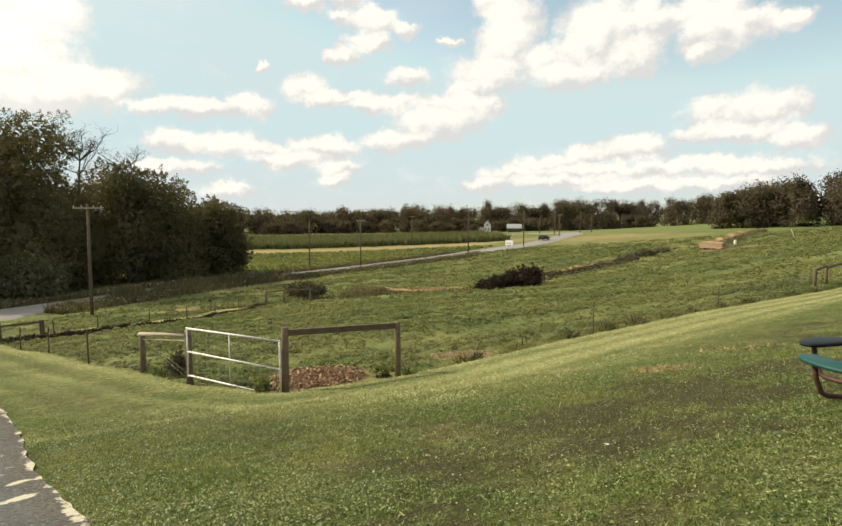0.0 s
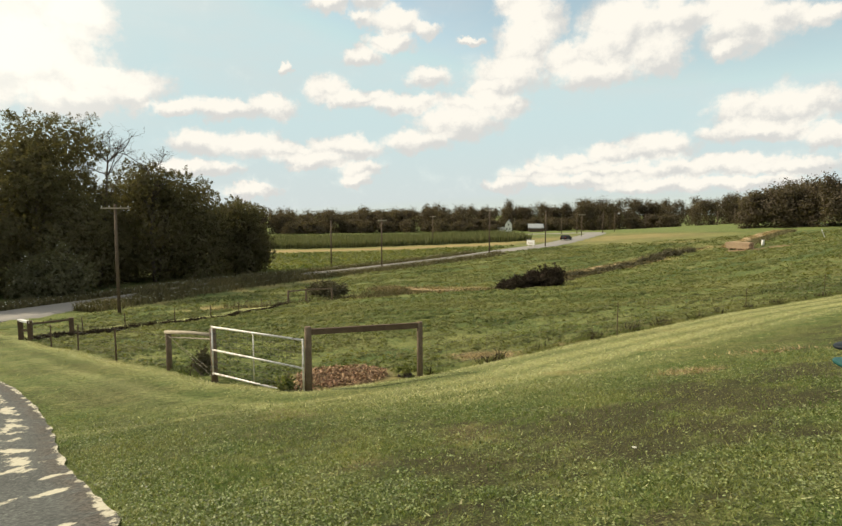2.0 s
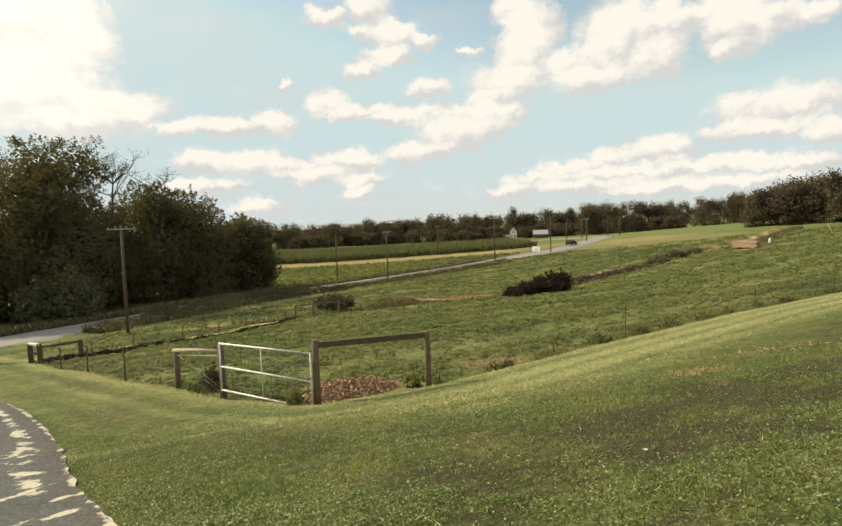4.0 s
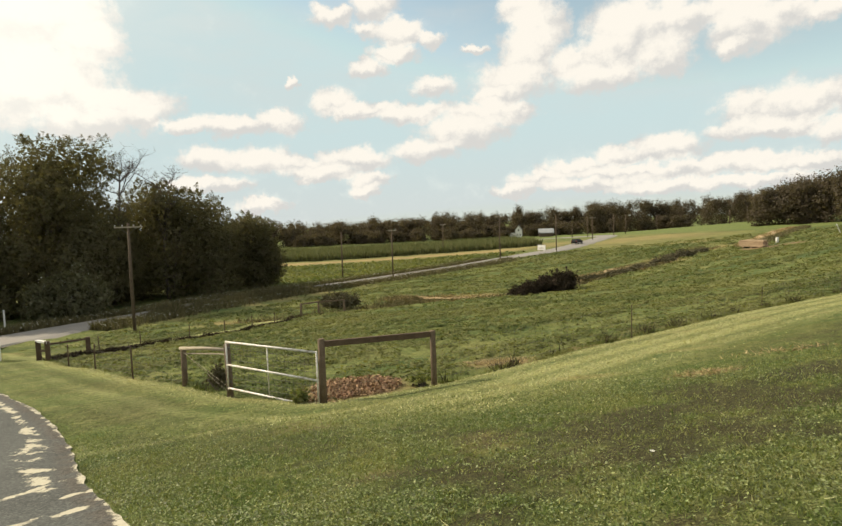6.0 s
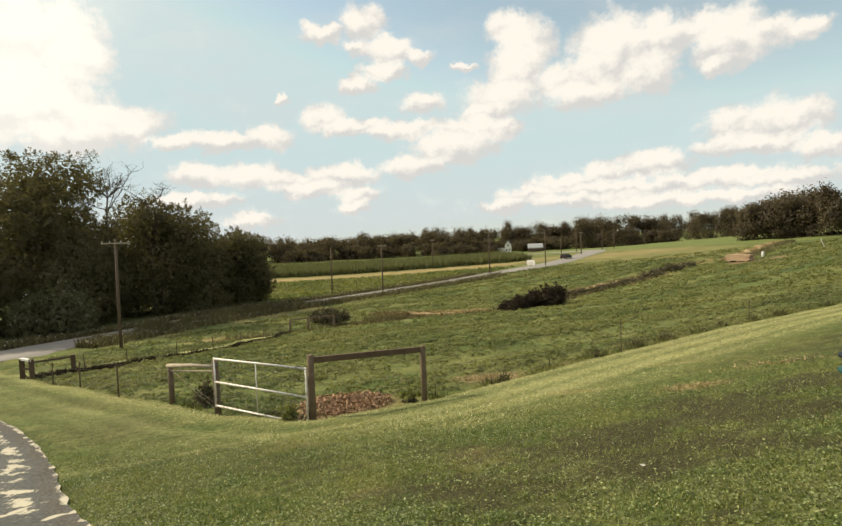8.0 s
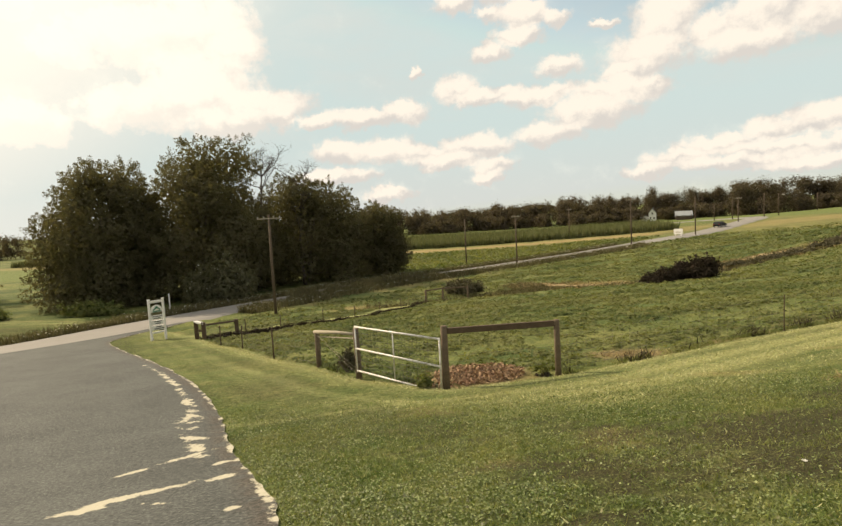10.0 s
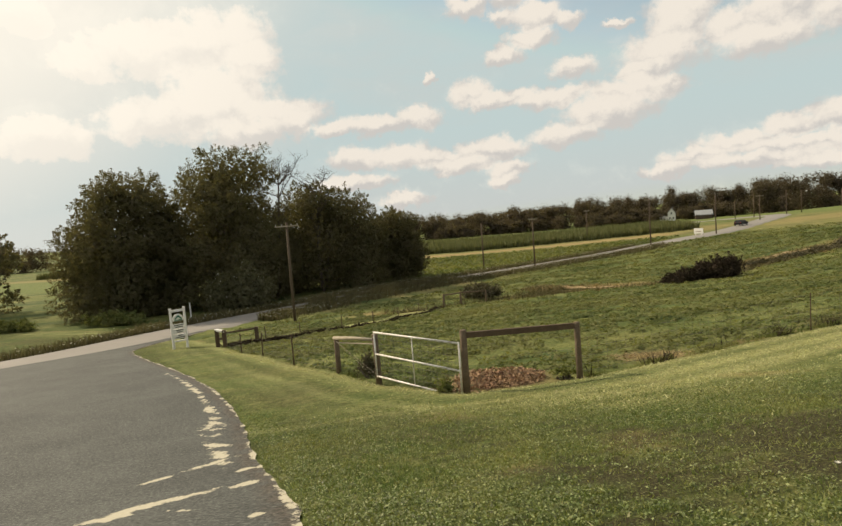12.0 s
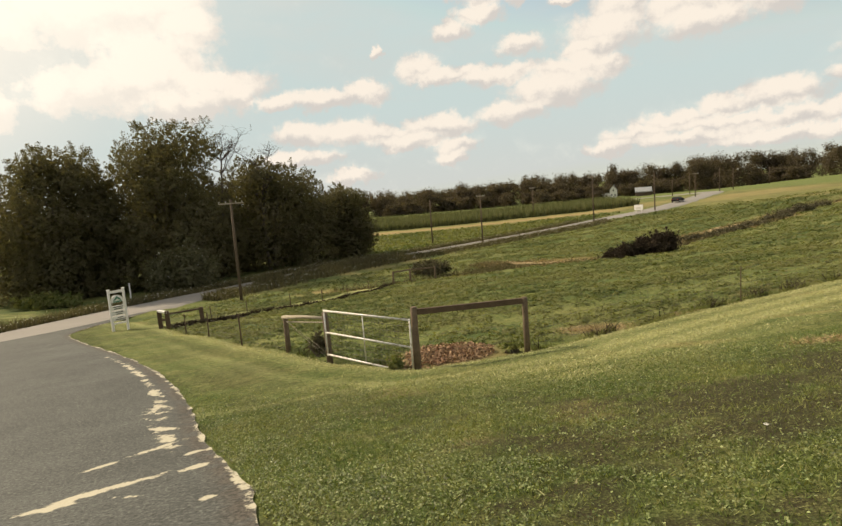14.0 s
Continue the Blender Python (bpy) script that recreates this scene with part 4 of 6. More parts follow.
def bush(x, y, w, d, h, seed, label, leaves, size, mat, category="bush", name="bush", blossom=0):
    rng = np.random.default_rng(seed)
    top = thing(name, x, y, label, category)
    blobs = []
    for i in range(14):
        a, r = rng.random() * 2 * math.pi, math.sqrt(rng.random()) * 0.8
        px, py = math.cos(a) * r * w / 2, math.sin(a) * r * d / 2
        k = h * (0.35 + 0.45 * (1 - r * r)) * rng.uniform(0.8, 1.15)
        blobs.append((np.array([px, py, k * 0.5]), np.array([w * 0.16, d * 0.2, k * 0.62])))
    p, n = crown_points(blobs, leaves // 24, rng, 0.3)
    v, f = sprigs(p, n, 24, size * 7, size * 4.5, size, rng)
    deep, deep_n = crown_points([(c, r * 0.8) for c, r in blobs], leaves // 3, rng, 0.5)
    dv, df = flat_leaves(deep, deep_n, size * 1.6, rng, 0.7)
    v, f = np.concatenate([v, dv]), np.concatenate([f, df + len(v)])
    v[:, 2] = np.maximum(v[:, 2], 0.02) + ground(v[:, 0] + x, v[:, 1] + y) - ground(x, y)
    ob = new("foliage", array_mesh("foliage", v, f, mat))
    ob.parent = top
    for i in range(5):
        stem = Shape()
        limb(stem, (rng.normal(0, w * 0.12), rng.normal(0, d * 0.12), -0.1), (rng.normal(0, 0.5), rng.normal(0, 0.5), 1), h * 0.7, 0.05, 0.015, rng, 0.2, 4, 5)
        part("stem", stem, BARK, top)
    if blossom:
        p, n = crown_points(blobs, blossom, rng, 0.05)
        p = p[p[:, 2] > 0.25 * h]
        v, f = flat_leaves(p, rng.normal(size=p.shape) / 1.7, size * 0.6, rng, 0.8)
        ob = new("blossom", array_mesh("blossom", v, f, BLOSSOM))
        ob.parent = top
    return top


bush(-42.3, 60.5, 9.0, 5.0, 6.2, 31, "rounded pale-leaved bush with white blossom below the trees", 12000, 0.13, LEAF_PALE, blossom=170)
bush(-51.8, 50.8, 8.0, 2.6, 1.7, 37, "low sunlit green bushes along the road's far edge", 5000, 0.11, WEEDS)
bush(-64, 47.5, 10.0, 3.0, 1.6, 38, "low sunlit green bushes along the road's far edge", 5000, 0.12, WEEDS)
bush(11.3, 63.6, 4.8, 3.2, 2.5, 32, "dark low thicket in the pasture ditch", 9000, 0.1, LEAF_DARK, "thicket", "thicket")
bush(8.2, 63.0, 4.0, 2.4, 1.35, 43, "dark low brambles at the thicket's foot", 5000, 0.1, LEAF_DARK, "thicket", "thicket")
bush(7.2, 61.2, 1.2, 1.0, 0.6, 34, "small dark clump beside the thicket", 900, 0.08, LEAF_DARK)
bush(-12.6, 63, 4.6, 2.2, 1.7, 33, "pale weedy bush beside a small timber gate", 4000, 0.11, LEAF_DULL)
bush(-7.0, 16.35, 0.75, 0.6, 0.75, 35, "wispy brown weedy shrub grown up against the brace fence", 1000, 0.035, LEAF_DULL, "shrub", "shrub")


def cut_bank(line, high, label, seed):
    """The worn face of a bank: bare earth and straw, steep towards the pasture."""
    v, f = [], []
    line = [np.array(p) for p in smooth_line(line, 8)]
    for i, p in enumerate(line):
        d = line[min(i + 1, len(line) - 1)] - line[max(i - 1, 0)]
        d = d / np.hypot(*d)
        ends = min(1, i / 4, (len(line) - 1 - i) / 4)
        for o, k in ((0, 0), (0.25, 0.45), (0.5, 0.85), (0.9, 1.0), (1.5, 0.7), (2.2, 0)):
            x, y = p + o * np.array([-d[1], d[0]])
            v.append((x, y, ground(x, y) - 0.1 + k * high * ends * max(0.05, 0.5 + 0.8 * rumple(x, y, 0.9, seed))))
    for i in range(len(line) - 1):
        for k in range(5):
            f.append((i * 6 + k, (i + 1) * 6 + k, (i + 1) * 6 + k + 1, i * 6 + k + 1))
    return tagged(new("earth_bank", mesh_of("earth_bank", v, f, EARTH_STRAW, True)), label, "earth bank", kind="structure")


for k, (bx, by, bw, bh) in enumerate(((19.5, 80.2, 4.0, 0.3), (24.5, 85.0, 5.0, 0.38), (29.5, 90.2, 5.5, 0.4), (34.8, 96.0, 5.5, 0.8), (39.5, 101.8, 6.0, 1.3), (44.5, 106.2, 4.0, 0.7))):
    bush(bx, by, bw, 2.2, bh, 60 + k, "dull green weeds grown along the ditch bank", 2200, 0.09, LEAF_DULL, "thicket", "thicket")


bush(-3.75, 13.42, 0.5, 0.35, 0.24, 39, "small green weeds at the foot of the gate post", 420, 0.04, WEEDS, "weeds", "weed_clump")
bush(-0.95, 14.75, 0.7, 0.4, 0.16, 40, "small green weeds at the foot of the frame post", 500, 0.04, WEEDS, "weeds", "weed_clump")


def far_wood(name, rows, seed, label, mat, per_tree=900, size=0.6):
    """A belt of woodland, too far off to count its trees."""
    rng = np.random.default_rng(seed)
    vs, fs, count = [], [], 0
    for (ax, ay), (bx, by), n, h0, h1, w in rows:
        for i in range(n):
            t = (i + rng.random()) / n
            x, y = ax + (bx - ax) * t + rng.normal(0, 3), ay + (by - ay) * t + rng.normal(0, 6)
            h = (h0 + (h1 - h0) * t) * rng.uniform(0.84, 1.12)
            g = ground(x, y)
            wide = w * rng.uniform(0.75, 1.25)
            blobs = []
            for k in range(15):
                a, hh = rng.random() * 2 * math.pi, rng.uniform(0.04, 0.86)
                rad = wide * 0.3 * math.sin(math.pi * (0.2 + 0.7 * hh))
                s = wide * rng.uniform(0.16, 0.32)
                blobs.append((np.array([x + math.cos(a) * rad, y + math.sin(a) * rad, g + hh * h]), np.array([s, s, min(s * 1.5, h * 0.2)])))
            p, nn = crown_points(blobs, per_tree, rng, 0.95, 0.5)
            p += rng.normal(0, 0.5, p.shape)
            p[:, 2] = np.maximum(p[:, 2], g + 0.1)
            v, f = leaf_tips(p, nn, size, rng)
            vs.append(v)
            fs.append(f + count)
            count += len(v)
    return tagged(new(name, array_mesh(name, np.concatenate(vs), np.concatenate(fs), mat)), label, "woodland", kind="stuff")


far_wood("woodland", [((-120, 285), (20, 350), 34, 11.5, 13.5, 13), ((20, 350), (150, 385), 30, 14, 19, 13), ((-150, 310), (30, 375), 26, 13, 15.5, 15), ((-120, 278), (150, 372), 40, 6, 8, 10),
                      ((30, 375), (190, 400), 18, 17, 21, 13), ((78, 330), (112, 344), 6, 17, 18, 12), ((150, 390), (215, 330), 11, 19, 16, 12), ((-330, 190), (-110, 300), 26, 14, 14, 13)],
         41, "long belt of dark green woodland behind the fields", LEAF_FAR, 2300, 0.36)
far_wood("hill_woodland", [((97, 182), (126, 150), 9, 12.5, 13.5, 10), ((104, 186), (150, 148), 9, 13.5, 15.0, 11), ((108, 190), (170, 150), 13, 14, 16.5, 11), ((150, 175), (260, 150), 14, 19, 25, 13),
                           ((118, 262), (175, 300), 9, 13, 15, 11)],
         42, "dark woodland on the hillside above the pasture", LEAF_FAR, 3600, 0.3)


cut_bank([(17.5, 81.5), (20.4, 84.3), (25.6, 89.2), (31.1, 94.3)], 0.48, "worn bank of bare tan earth along the ditch", 3.0)
cut_bank([(-6.5, 70.6), (-3.4, 69.2), (0.2, 67.4), (4.0, 65.4)], 0.42, "worn straw-covered bank beside the ditch", 5.0)


# ---------------------------------------------------------------- utility poles
def utility_pole(x, y, height, arm, turn, label, lamp=False):
    top = thing("utility_pole", x, y, label, "utility pole", turn, group="poles along the road")
    lean = 0.006 * height
    part("pole", Shape().tube([(0, 0, -0.6), (0, 0, height * 0.5), (lean, 0, height)], [0.145, 0.125, 0.1], 12), POLE_WOOD, top, "", True)
    if arm:
        part("crossarm", Shape().box((arm, 0.1, 0.12), (lean, -0.15, height - 0.35), chamfer=0.01), GREY_WOOD, top)
        for k in (-0.46, -0.2, 0.2, 0.46):
            part("insulator", Shape().tube([(lean + k * arm, -0.15, height - 0.29), (lean + k * arm, -0.15, height - 0.2), (lean + k * arm, -0.15, height - 0.14)], [0.03, 0.055, 0.025], 8), PORCELAIN, top)
        for s in (-1, 1):
            part("brace", Shape().tube([(lean, -0.2, height - 1.0), (lean + s * arm * 0.3, -0.2, height - 0.4)], 0.018, 5), WIRE, top)
    if lamp:
        part("lamp_arm", Shape().tube([(0, 0, height - 0.8), (0.7, 0, height - 0.4), (1.2, 0, height - 0.4)], 0.03, 6), WIRE, top)
        part("lamp_head", Shape().tube([(1.1, 0, height - 0.42), (1.4, 0, height - 0.44), (1.8, 0, height - 0.46)], [0.06, 0.16, 0.1], 8), GALVANISED, top)
    return top


utility_pole(-27.84, 48.4, 9.4, 2.2, 20, "brown wooden utility pole with pale crossarm at the roadside")
utility_pole(-10.94, 105.9, 9.0, 1.9, 40, "wooden utility pole with crossarm beside the road")
utility_pole(-21.23, 110.5, 8.8, 0, 0, "plain wooden pole across the road")
utility_pole(10.9, 130.0, 9.9, 2.2, 10, "tall wooden utility pole with crossarm beside the road")
utility_pole(25.7, 142.7, 8.8, 0, 0, "plain pale wooden utility pole beside the road")
utility_pole(-2.43, 171.0, 8.4, 1.6, 20, "wooden pole at the field edge")
utility_pole(43.0, 178.0, 6.9, 1.9, 10, "wooden utility pole with crossarm on the rising road")
utility_pole(56.2, 202.3, 7.4, 0, 0, "pale wooden utility pole near the road bend")
utility_pole(62.5, 210.0, 7.0, 0, 0, "wooden utility pole with a lamp near the road bend", True)
utility_pole(44.0, 212.0, 5.4, 0, 0, "short distant wooden pole")
utility_pole(50.0, 214.0, 7.0, 0, 0, "short distant wooden pole before the woods")
utility_pole(84.3, 241.2, 6.3, 0, 0, "distant wooden pole at the field edge")
utility_pole(112.0, 238.0, 5.6, 0, 0, "distant wooden pole before the woods")
utility_pole(119.5, 239.3, 6.4, 0, 0, "distant wooden pole before the woods")


# ---------------------------------------------------------------- gate and fences by the lawn
def wooden_post(x, y, h, r, name="post", parent=None, mat=None, seed=0, square=False):
    rng = np.random.default_rng(seed + 700)
    g = ground(x, y)
    lx, ly = rng.normal(0, 0.012, 2) * h
    if square:
        return part(name, Shape().box((2 * r, 2 * r, h + 0.4), (x, y, g + h / 2 - 0.2), (0, 0, 33), 0.012), mat or POST_WOOD, parent)
    s = Shape().tube([(x, y, g - 0.4), (x, y, g + h * 0.4), (x + lx, y + ly, g + h - 0.015), (x + lx, y + ly, g + h)], [r * 1.05, r, r * 0.97, r * 0.8], 12)
    return part(name, s, mat or POST_WOOD, parent, "", True)


def rail(parent, a, b, ha, hb, size, mat, name="rail", over=0.0):
    (ax, ay), (bx, by) = a, b
    pa, pb = Vector((ax, ay, ground(ax, ay) + ha)), Vector((bx, by, ground(bx, by) + hb))
    d = (pb - pa).normalized()
    pa, pb = pa - d * over, pb + d * over
    m = Matrix.Translation((pa + pb) / 2) @ d.to_track_quat("X", "Z").to_matrix().to_4x4()
    return part(name, Shape().box(((pb - pa).length, size[0], size[1]), m=m, chamfer=0.008), mat, parent)


GATE_L, GATE_R, FRAME_R, BRACE_L = (-6.1, 14.95), (-3.2, 13.4), (-0.57, 14.4), (-8.3, 16.95)


def field_gate():
    top = tagged(new("field_gate"), "pale galvanised tube field gate with wire mesh, closed", "gate")
    (ax, ay), (bx, by) = GATE_L, GATE_R
    pa, pb = Vector((ax, ay, ground(ax, ay))), Vector((bx, by, ground(bx, by)))
    d = pb - pa
    along = Vector((d.x, d.y, 0)).normalized()
    front = Vector((along.y, -along.x, 0))
    def spot(t, h):
        """A place on the gate: t from hinge to latch, h above the ground."""
        p = pa + d * (0.035 + 0.955 * t) + front * 0.14
        return Vector((p.x, p.y, p.z + h))
    hs = (0.25, 0.88, 1.49), (-0.13, 0.52, 1.2)
    for k, name in enumerate(("bottom_bar", "middle_bar", "top_bar")):
        part(name, Shape().tube([spot(0, hs[0][k]), spot(1, hs[1][k])], 0.026, 10), GALVANISED, top, "", True)
    part("hinge_stile", Shape().tube([spot(0, 0.2), spot(0, 1.52)], 0.023, 10), GALVANISED, top, "", True)
    part("latch_stile", Shape().tube([spot(1, -0.15), spot(1, 1.23)], 0.023, 10), GALVANISED, top, "", True)
    part("middle_stile", Shape().tube([spot(0.48, 0.06), spot(0.48, 1.35)], 0.017, 8), GALVANISED, top, "", True)
    for i in range(1, 24):
        if i != 12:
            t = i / 24
            part("mesh_wire", Shape().tube([spot(t, 0.25 - 0.38 * t), spot(t, 1.49 - 0.29 * t)], 0.003, 4), WIRE, top)
    for i in range(1, 8):
        k = i / 8
        part("mesh_wire", Shape().tube([spot(0, 0.25 + 1.24 * k), spot(1, -0.13 + 1.33 * k)], 0.0048, 4), WIRE, top)
    for h in (0.4, 1.3):
        p = spot(0, h)
        part("hinge", Shape().box((0.14, 0.05, 0.05), tuple(p - front * 0.05 - along * 0.04), chamfer=0.008), WIRE, top)


field_gate()


def gate_posts():
    brace = tagged(new("brace_fence"), "weathered timber brace panel with pale rail and crossed wires", "fence")
    wooden_post(*BRACE_L, 1.2, 0.085, "post", brace, seed=1)
    wooden_post(*GATE_L, 1.42, 0.085, "post", brace, seed=2)
    (ax, ay), (bx, by) = BRACE_L, GATE_L
    za, zb = ground(ax, ay), ground(bx, by)
    part("rail", Shape().tube([(ax - 0.1, ay + 0.05, za + 1.16), ((ax + bx) / 2, (ay + by) / 2, (za + zb) / 2 + 1.235), (bx, by, zb + 1.25)], [0.06, 0.05, 0.045], 10), GREY_WOOD, brace, "pale silvered round rail", True)
    part("rail", Shape().tube([(ax, ay, za + 1.02), (bx, by, zb + 1.13)], 0.018, 6), GREY_WOOD, brace)
    for drop in (0.0, 0.16):
        part("brace_wire", Shape().tube([(ax, ay - 0.06, za + 1.1), (bx - 0.02, by - 0.06, zb + 0.26 - drop)], 0.003, 5), GREY_WOOD, brace, "pale twisted brace wire")
    frame_ = tagged(new("timber_frame"), "dark timber post-and-rail frame beside the field gate", "fence")
    wooden_post(*GATE_R, 1.5, 0.085, "post", frame_, seed=3)
    wooden_post(*FRAME_R, 1.36, 0.075, "post", frame_, seed=4)
    rail(frame_, GATE_R, FRAME_R, 1.37, 1.27, (0.09, 0.14), DARK_RAIL, "rail", 0.02)
    for h, g in ((0.3, 0.28), (0.75, 0.7), (1.1, 1.02)):
        (ax, ay), (bx, by) = GATE_R, FRAME_R
        part("wire", Shape().tube([(ax, ay, ground(ax, ay) + h), (bx, by, ground(bx, by) + g)], 0.003, 4), WIRE, frame_)


gate_posts()


def wire_fence(name, pts, heights, label, top_wires, mesh_step=0.0, post_r=0.03):
    top = tagged(new(name), label, "fence")
    tops = []
    for i, ((x, y), h) in enumerate(zip(pts, heights)):
        if 0 < i:
            wooden_post(x, y, h, post_r, "post", top, DARK_RAIL, 40 + i)
        tops.append((x, y, ground(x, y), h))
    for k in top_wires:
        part("wire", Shape().tube([(x, y, g + h * k) for x, y, g, h in tops], 0.004, 4, False), WIRE, top)
    if mesh_step:
        net = Shape()
        for (x0, y0, g0, h0), (x1, y1, g1, h1) in zip(tops, tops[1:]):
            n = max(1, int(math.hypot(x1 - x0, y1 - y0) / mesh_step))
            for i in range(n):
                t = i / n
                x, y, g, h = x0 + (x1 - x0) * t, y0 + (y1 - y0) * t, g0 + (g1 - g0) * t, h0 + (h1 - h0) * t
                net.tube([(x, y, g + 0.03), (x, y, g + h * 0.95)], 0.0022, 3, False)
        part("netting", net, WIRE, top)


wire_fence("wire_fence", [BRACE_L, (-11.4, 19.45), (-15.35, 23.45), (-17.95, 25.5), (-21.6, 29.2)], [1.1, 1.18, 1.06, 1.0, 0.95],
           "wire fence on thin dark posts along the lawn", (0.12, 0.3, 0.5, 0.7, 0.95), 0.3)
RIGHT_RUN = [FRAME_R, (6.25, 20.5), (14.6, 27.9), (22.8, 34.85), (26.5, 38.2)]
wire_fence("pasture_fence", RIGHT_RUN, [0.98, 1.15, 0.98, 1.2, 1.0], "fine wire fence on thin posts between lawn and pasture", (0.12, 0.3, 0.5, 0.7, 0.95), 0.3, 0.016)


def corner_rails():
    """The timber corner where the wire fence ends near the road."""
    top = tagged(new("corner_fence"), "dark timber fence corner with short pale top rail", "fence")
    a, b, c = (-22.5, 29.65), (-21.65, 29.2), (-21.0, 31.6)
    for i, (p, h) in enumerate(((a, 1.05), (b, 1.02), (c, 0.95))):
        wooden_post(*p, h, 0.12, "post", top, DARK_RAIL, 60 + i, True)
    rail(top, a, b, 1.04, 0.95, (0.2, 0.1), WHITE_PAINT, "pale_rail", 0.1)
    rail(top, b, c, 0.84, 0.84, (0.06, 0.1), DARK_RAIL, "rail")
    rail(top, a, b, 0.5, 0.5, (0.06, 0.12), DARK_RAIL, "rail")
    far = tagged(new("boundary_fence"), "low dark wire fence across the grass below the pole", "fence")
    run = [c, (-20.1, 31.2), (-18.8, 33.2), (-17.2, 36.2), (-15.9, 38.8), (-15.2, 42.3), (-14.8, 46.5), (-14.6, 53.6)]
    for i, p in enumerate(run[1:-1]):
        wooden_post(*p, 0.95, 0.03, "post", far, DARK_RAIL, 70 + i)
    for k in (0.3, 0.6, 0.88):
        part("wire", Shape().tube([(x, y, ground(x, y) + k) for x, y in run], 0.004, 4, False), WIRE, far)
    gate = tagged(new("small_timber_gate"), "small weathered timber rail gate across the pasture corner", "gate")
    pts = [(-14.53, 53.8), (-13.37, 56.1), (-10.89, 56.7)]
    for i, p in enumerate(pts):
        wooden_post(*p, 1.25, 0.1, "post", gate, POST_WOOD, 80 + i)
    rail(gate, pts[0], pts[1], 1.15, 1.15, (0.07, 0.14), POST_WOOD)
    rail(gate, pts[1], pts[2], 1.15, 1.15, (0.07, 0.14), POST_WOOD)
    right = tagged(new("rail_fence"), "weathered timber post-and-rail fence at the lawn's far end", "fence")
    pts = [(26.46, 38.3), (28.55, 40.2), (33.0, 44.0), (37.5, 48.0)]
    for i, p in enumerate(pts):
        wooden_post(*p, 1.2 if i == 0 else 1.3, 0.1, "post", right, POST_WOOD, 90 + i)
    for p, q in zip(pts, pts[1:]):
        rail(right, p, q, 1.08, 1.22, (0.06, 0.14), DARK_RAIL)


corner_rails()


# ---------------------------------------------------------------- the sign by the driveway
def farm_sign():
    x, y = -26.4, 31.0
    top = thing("roadside_sign", x, y, "white timber sign with arched panel and lettered slats", "sign", 62)
    w = 0.9
    for s in (-1, 1):
        p = part("post", Shape().box((0.13, 0.13, 3.05), (s * w / 2, 0, 1.12), chamfer=0.012), WHITE_PAINT, top)
        part("cap", Shape().box((0.17, 0.17, 0.05), (s * w / 2, 0, 2.66), chamfer=0.012), WHITE_PAINT, p)
    part("header", Shape().box((w - 0.14, 0.07, 0.16), (0, 0, 2.5), chamfer=0.012), WHITE_PAINT, top)
    arch = Shape()
    ring = [(-0.34, 1.82), (0.34, 1.82)] + [(0.34 * math.cos(a), 2.0 + 0.28 * math.sin(a)) for a in [math.pi * k / 12 for k in range(13)]]
    n = len(ring)
    arch.v = [(px, -0.03, pz) for px, pz in ring] + [(px, 0.03, pz) for px, pz in ring]
    arch.f = [tuple(range(n)), tuple(range(2 * n - 1, n - 1, -1))] + [(i, i + n, (i + 1) % n + n, (i + 1) % n) for i in range(n)]
    panel = part("arched_panel", arch, WHITE_PAINT, top, "white arched panel with green emblem")
    part("emblem", Shape().tube([(-0.22, -0.045, 1.95), (0, -0.045, 2.15), (0.22, -0.045, 1.95)], [0.035, 0.07, 0.035], 6), GREEN_PAINT, panel)
    part("lettering_bar", Shape().box((0.52, 0.02, 0.07), (0, -0.03, 1.87)), GREEN_PAINT, panel)
    for k, z in enumerate((1.48, 1.14, 0.8)):
        slat = part("slat", Shape().box((w - 0.16, 0.05, 0.28), (0, 0, z), chamfer=0.01), WHITE_PAINT, top)
        for j in range(2):
            part("lettering_bar", Shape().box((0.62 - 0.14 * ((k + j) % 3), 0.008, 0.06), (0.03 * k, -0.03, z + 0.06 - 0.12 * j)), DARK_INK, slat)
            part("lettering_bar", Shape().box((0.62 - 0.14 * ((k + j) % 3), 0.008, 0.06), (0.03 * k, 0.03, z + 0.06 - 0.12 * j)), DARK_INK, slat)
    part("rail", Shape().box((w - 0.14, 0.07, 0.1), (0, 0, 0.5), chamfer=0.01), WHITE_PAINT, top)


farm_sign()
marker = thing("marker_post", -45.9, 56.1, "thin white marker post at the road's far edge", "marker post")
part("post", Shape().box((0.16, 0.1, 1.9), (0, 0, 0.75), chamfer=0.02), WHITE_PAINT, marker)


def field_sign():
    top = thing("field_sign", 22.2, 143.3, "white square placard on short legs in the field", "sign", -40)
    part("board", Shape().box((2.2, 0.12, 1.2), (0, 0, 1.05), chamfer=0.02), WHITE_PAINT, top)
    for s in (-0.7, 0.7):
        part("leg", Shape().box((0.12, 0.12, 0.9), (s, 0.0, 0.1), chamfer=0.01), WHITE_PAINT, top)
    part("lettering_bar", Shape().box((1.3, 0.02, 0.18), (0, -0.07, 0.9)), GREY_WOOD, top)


field_sign()


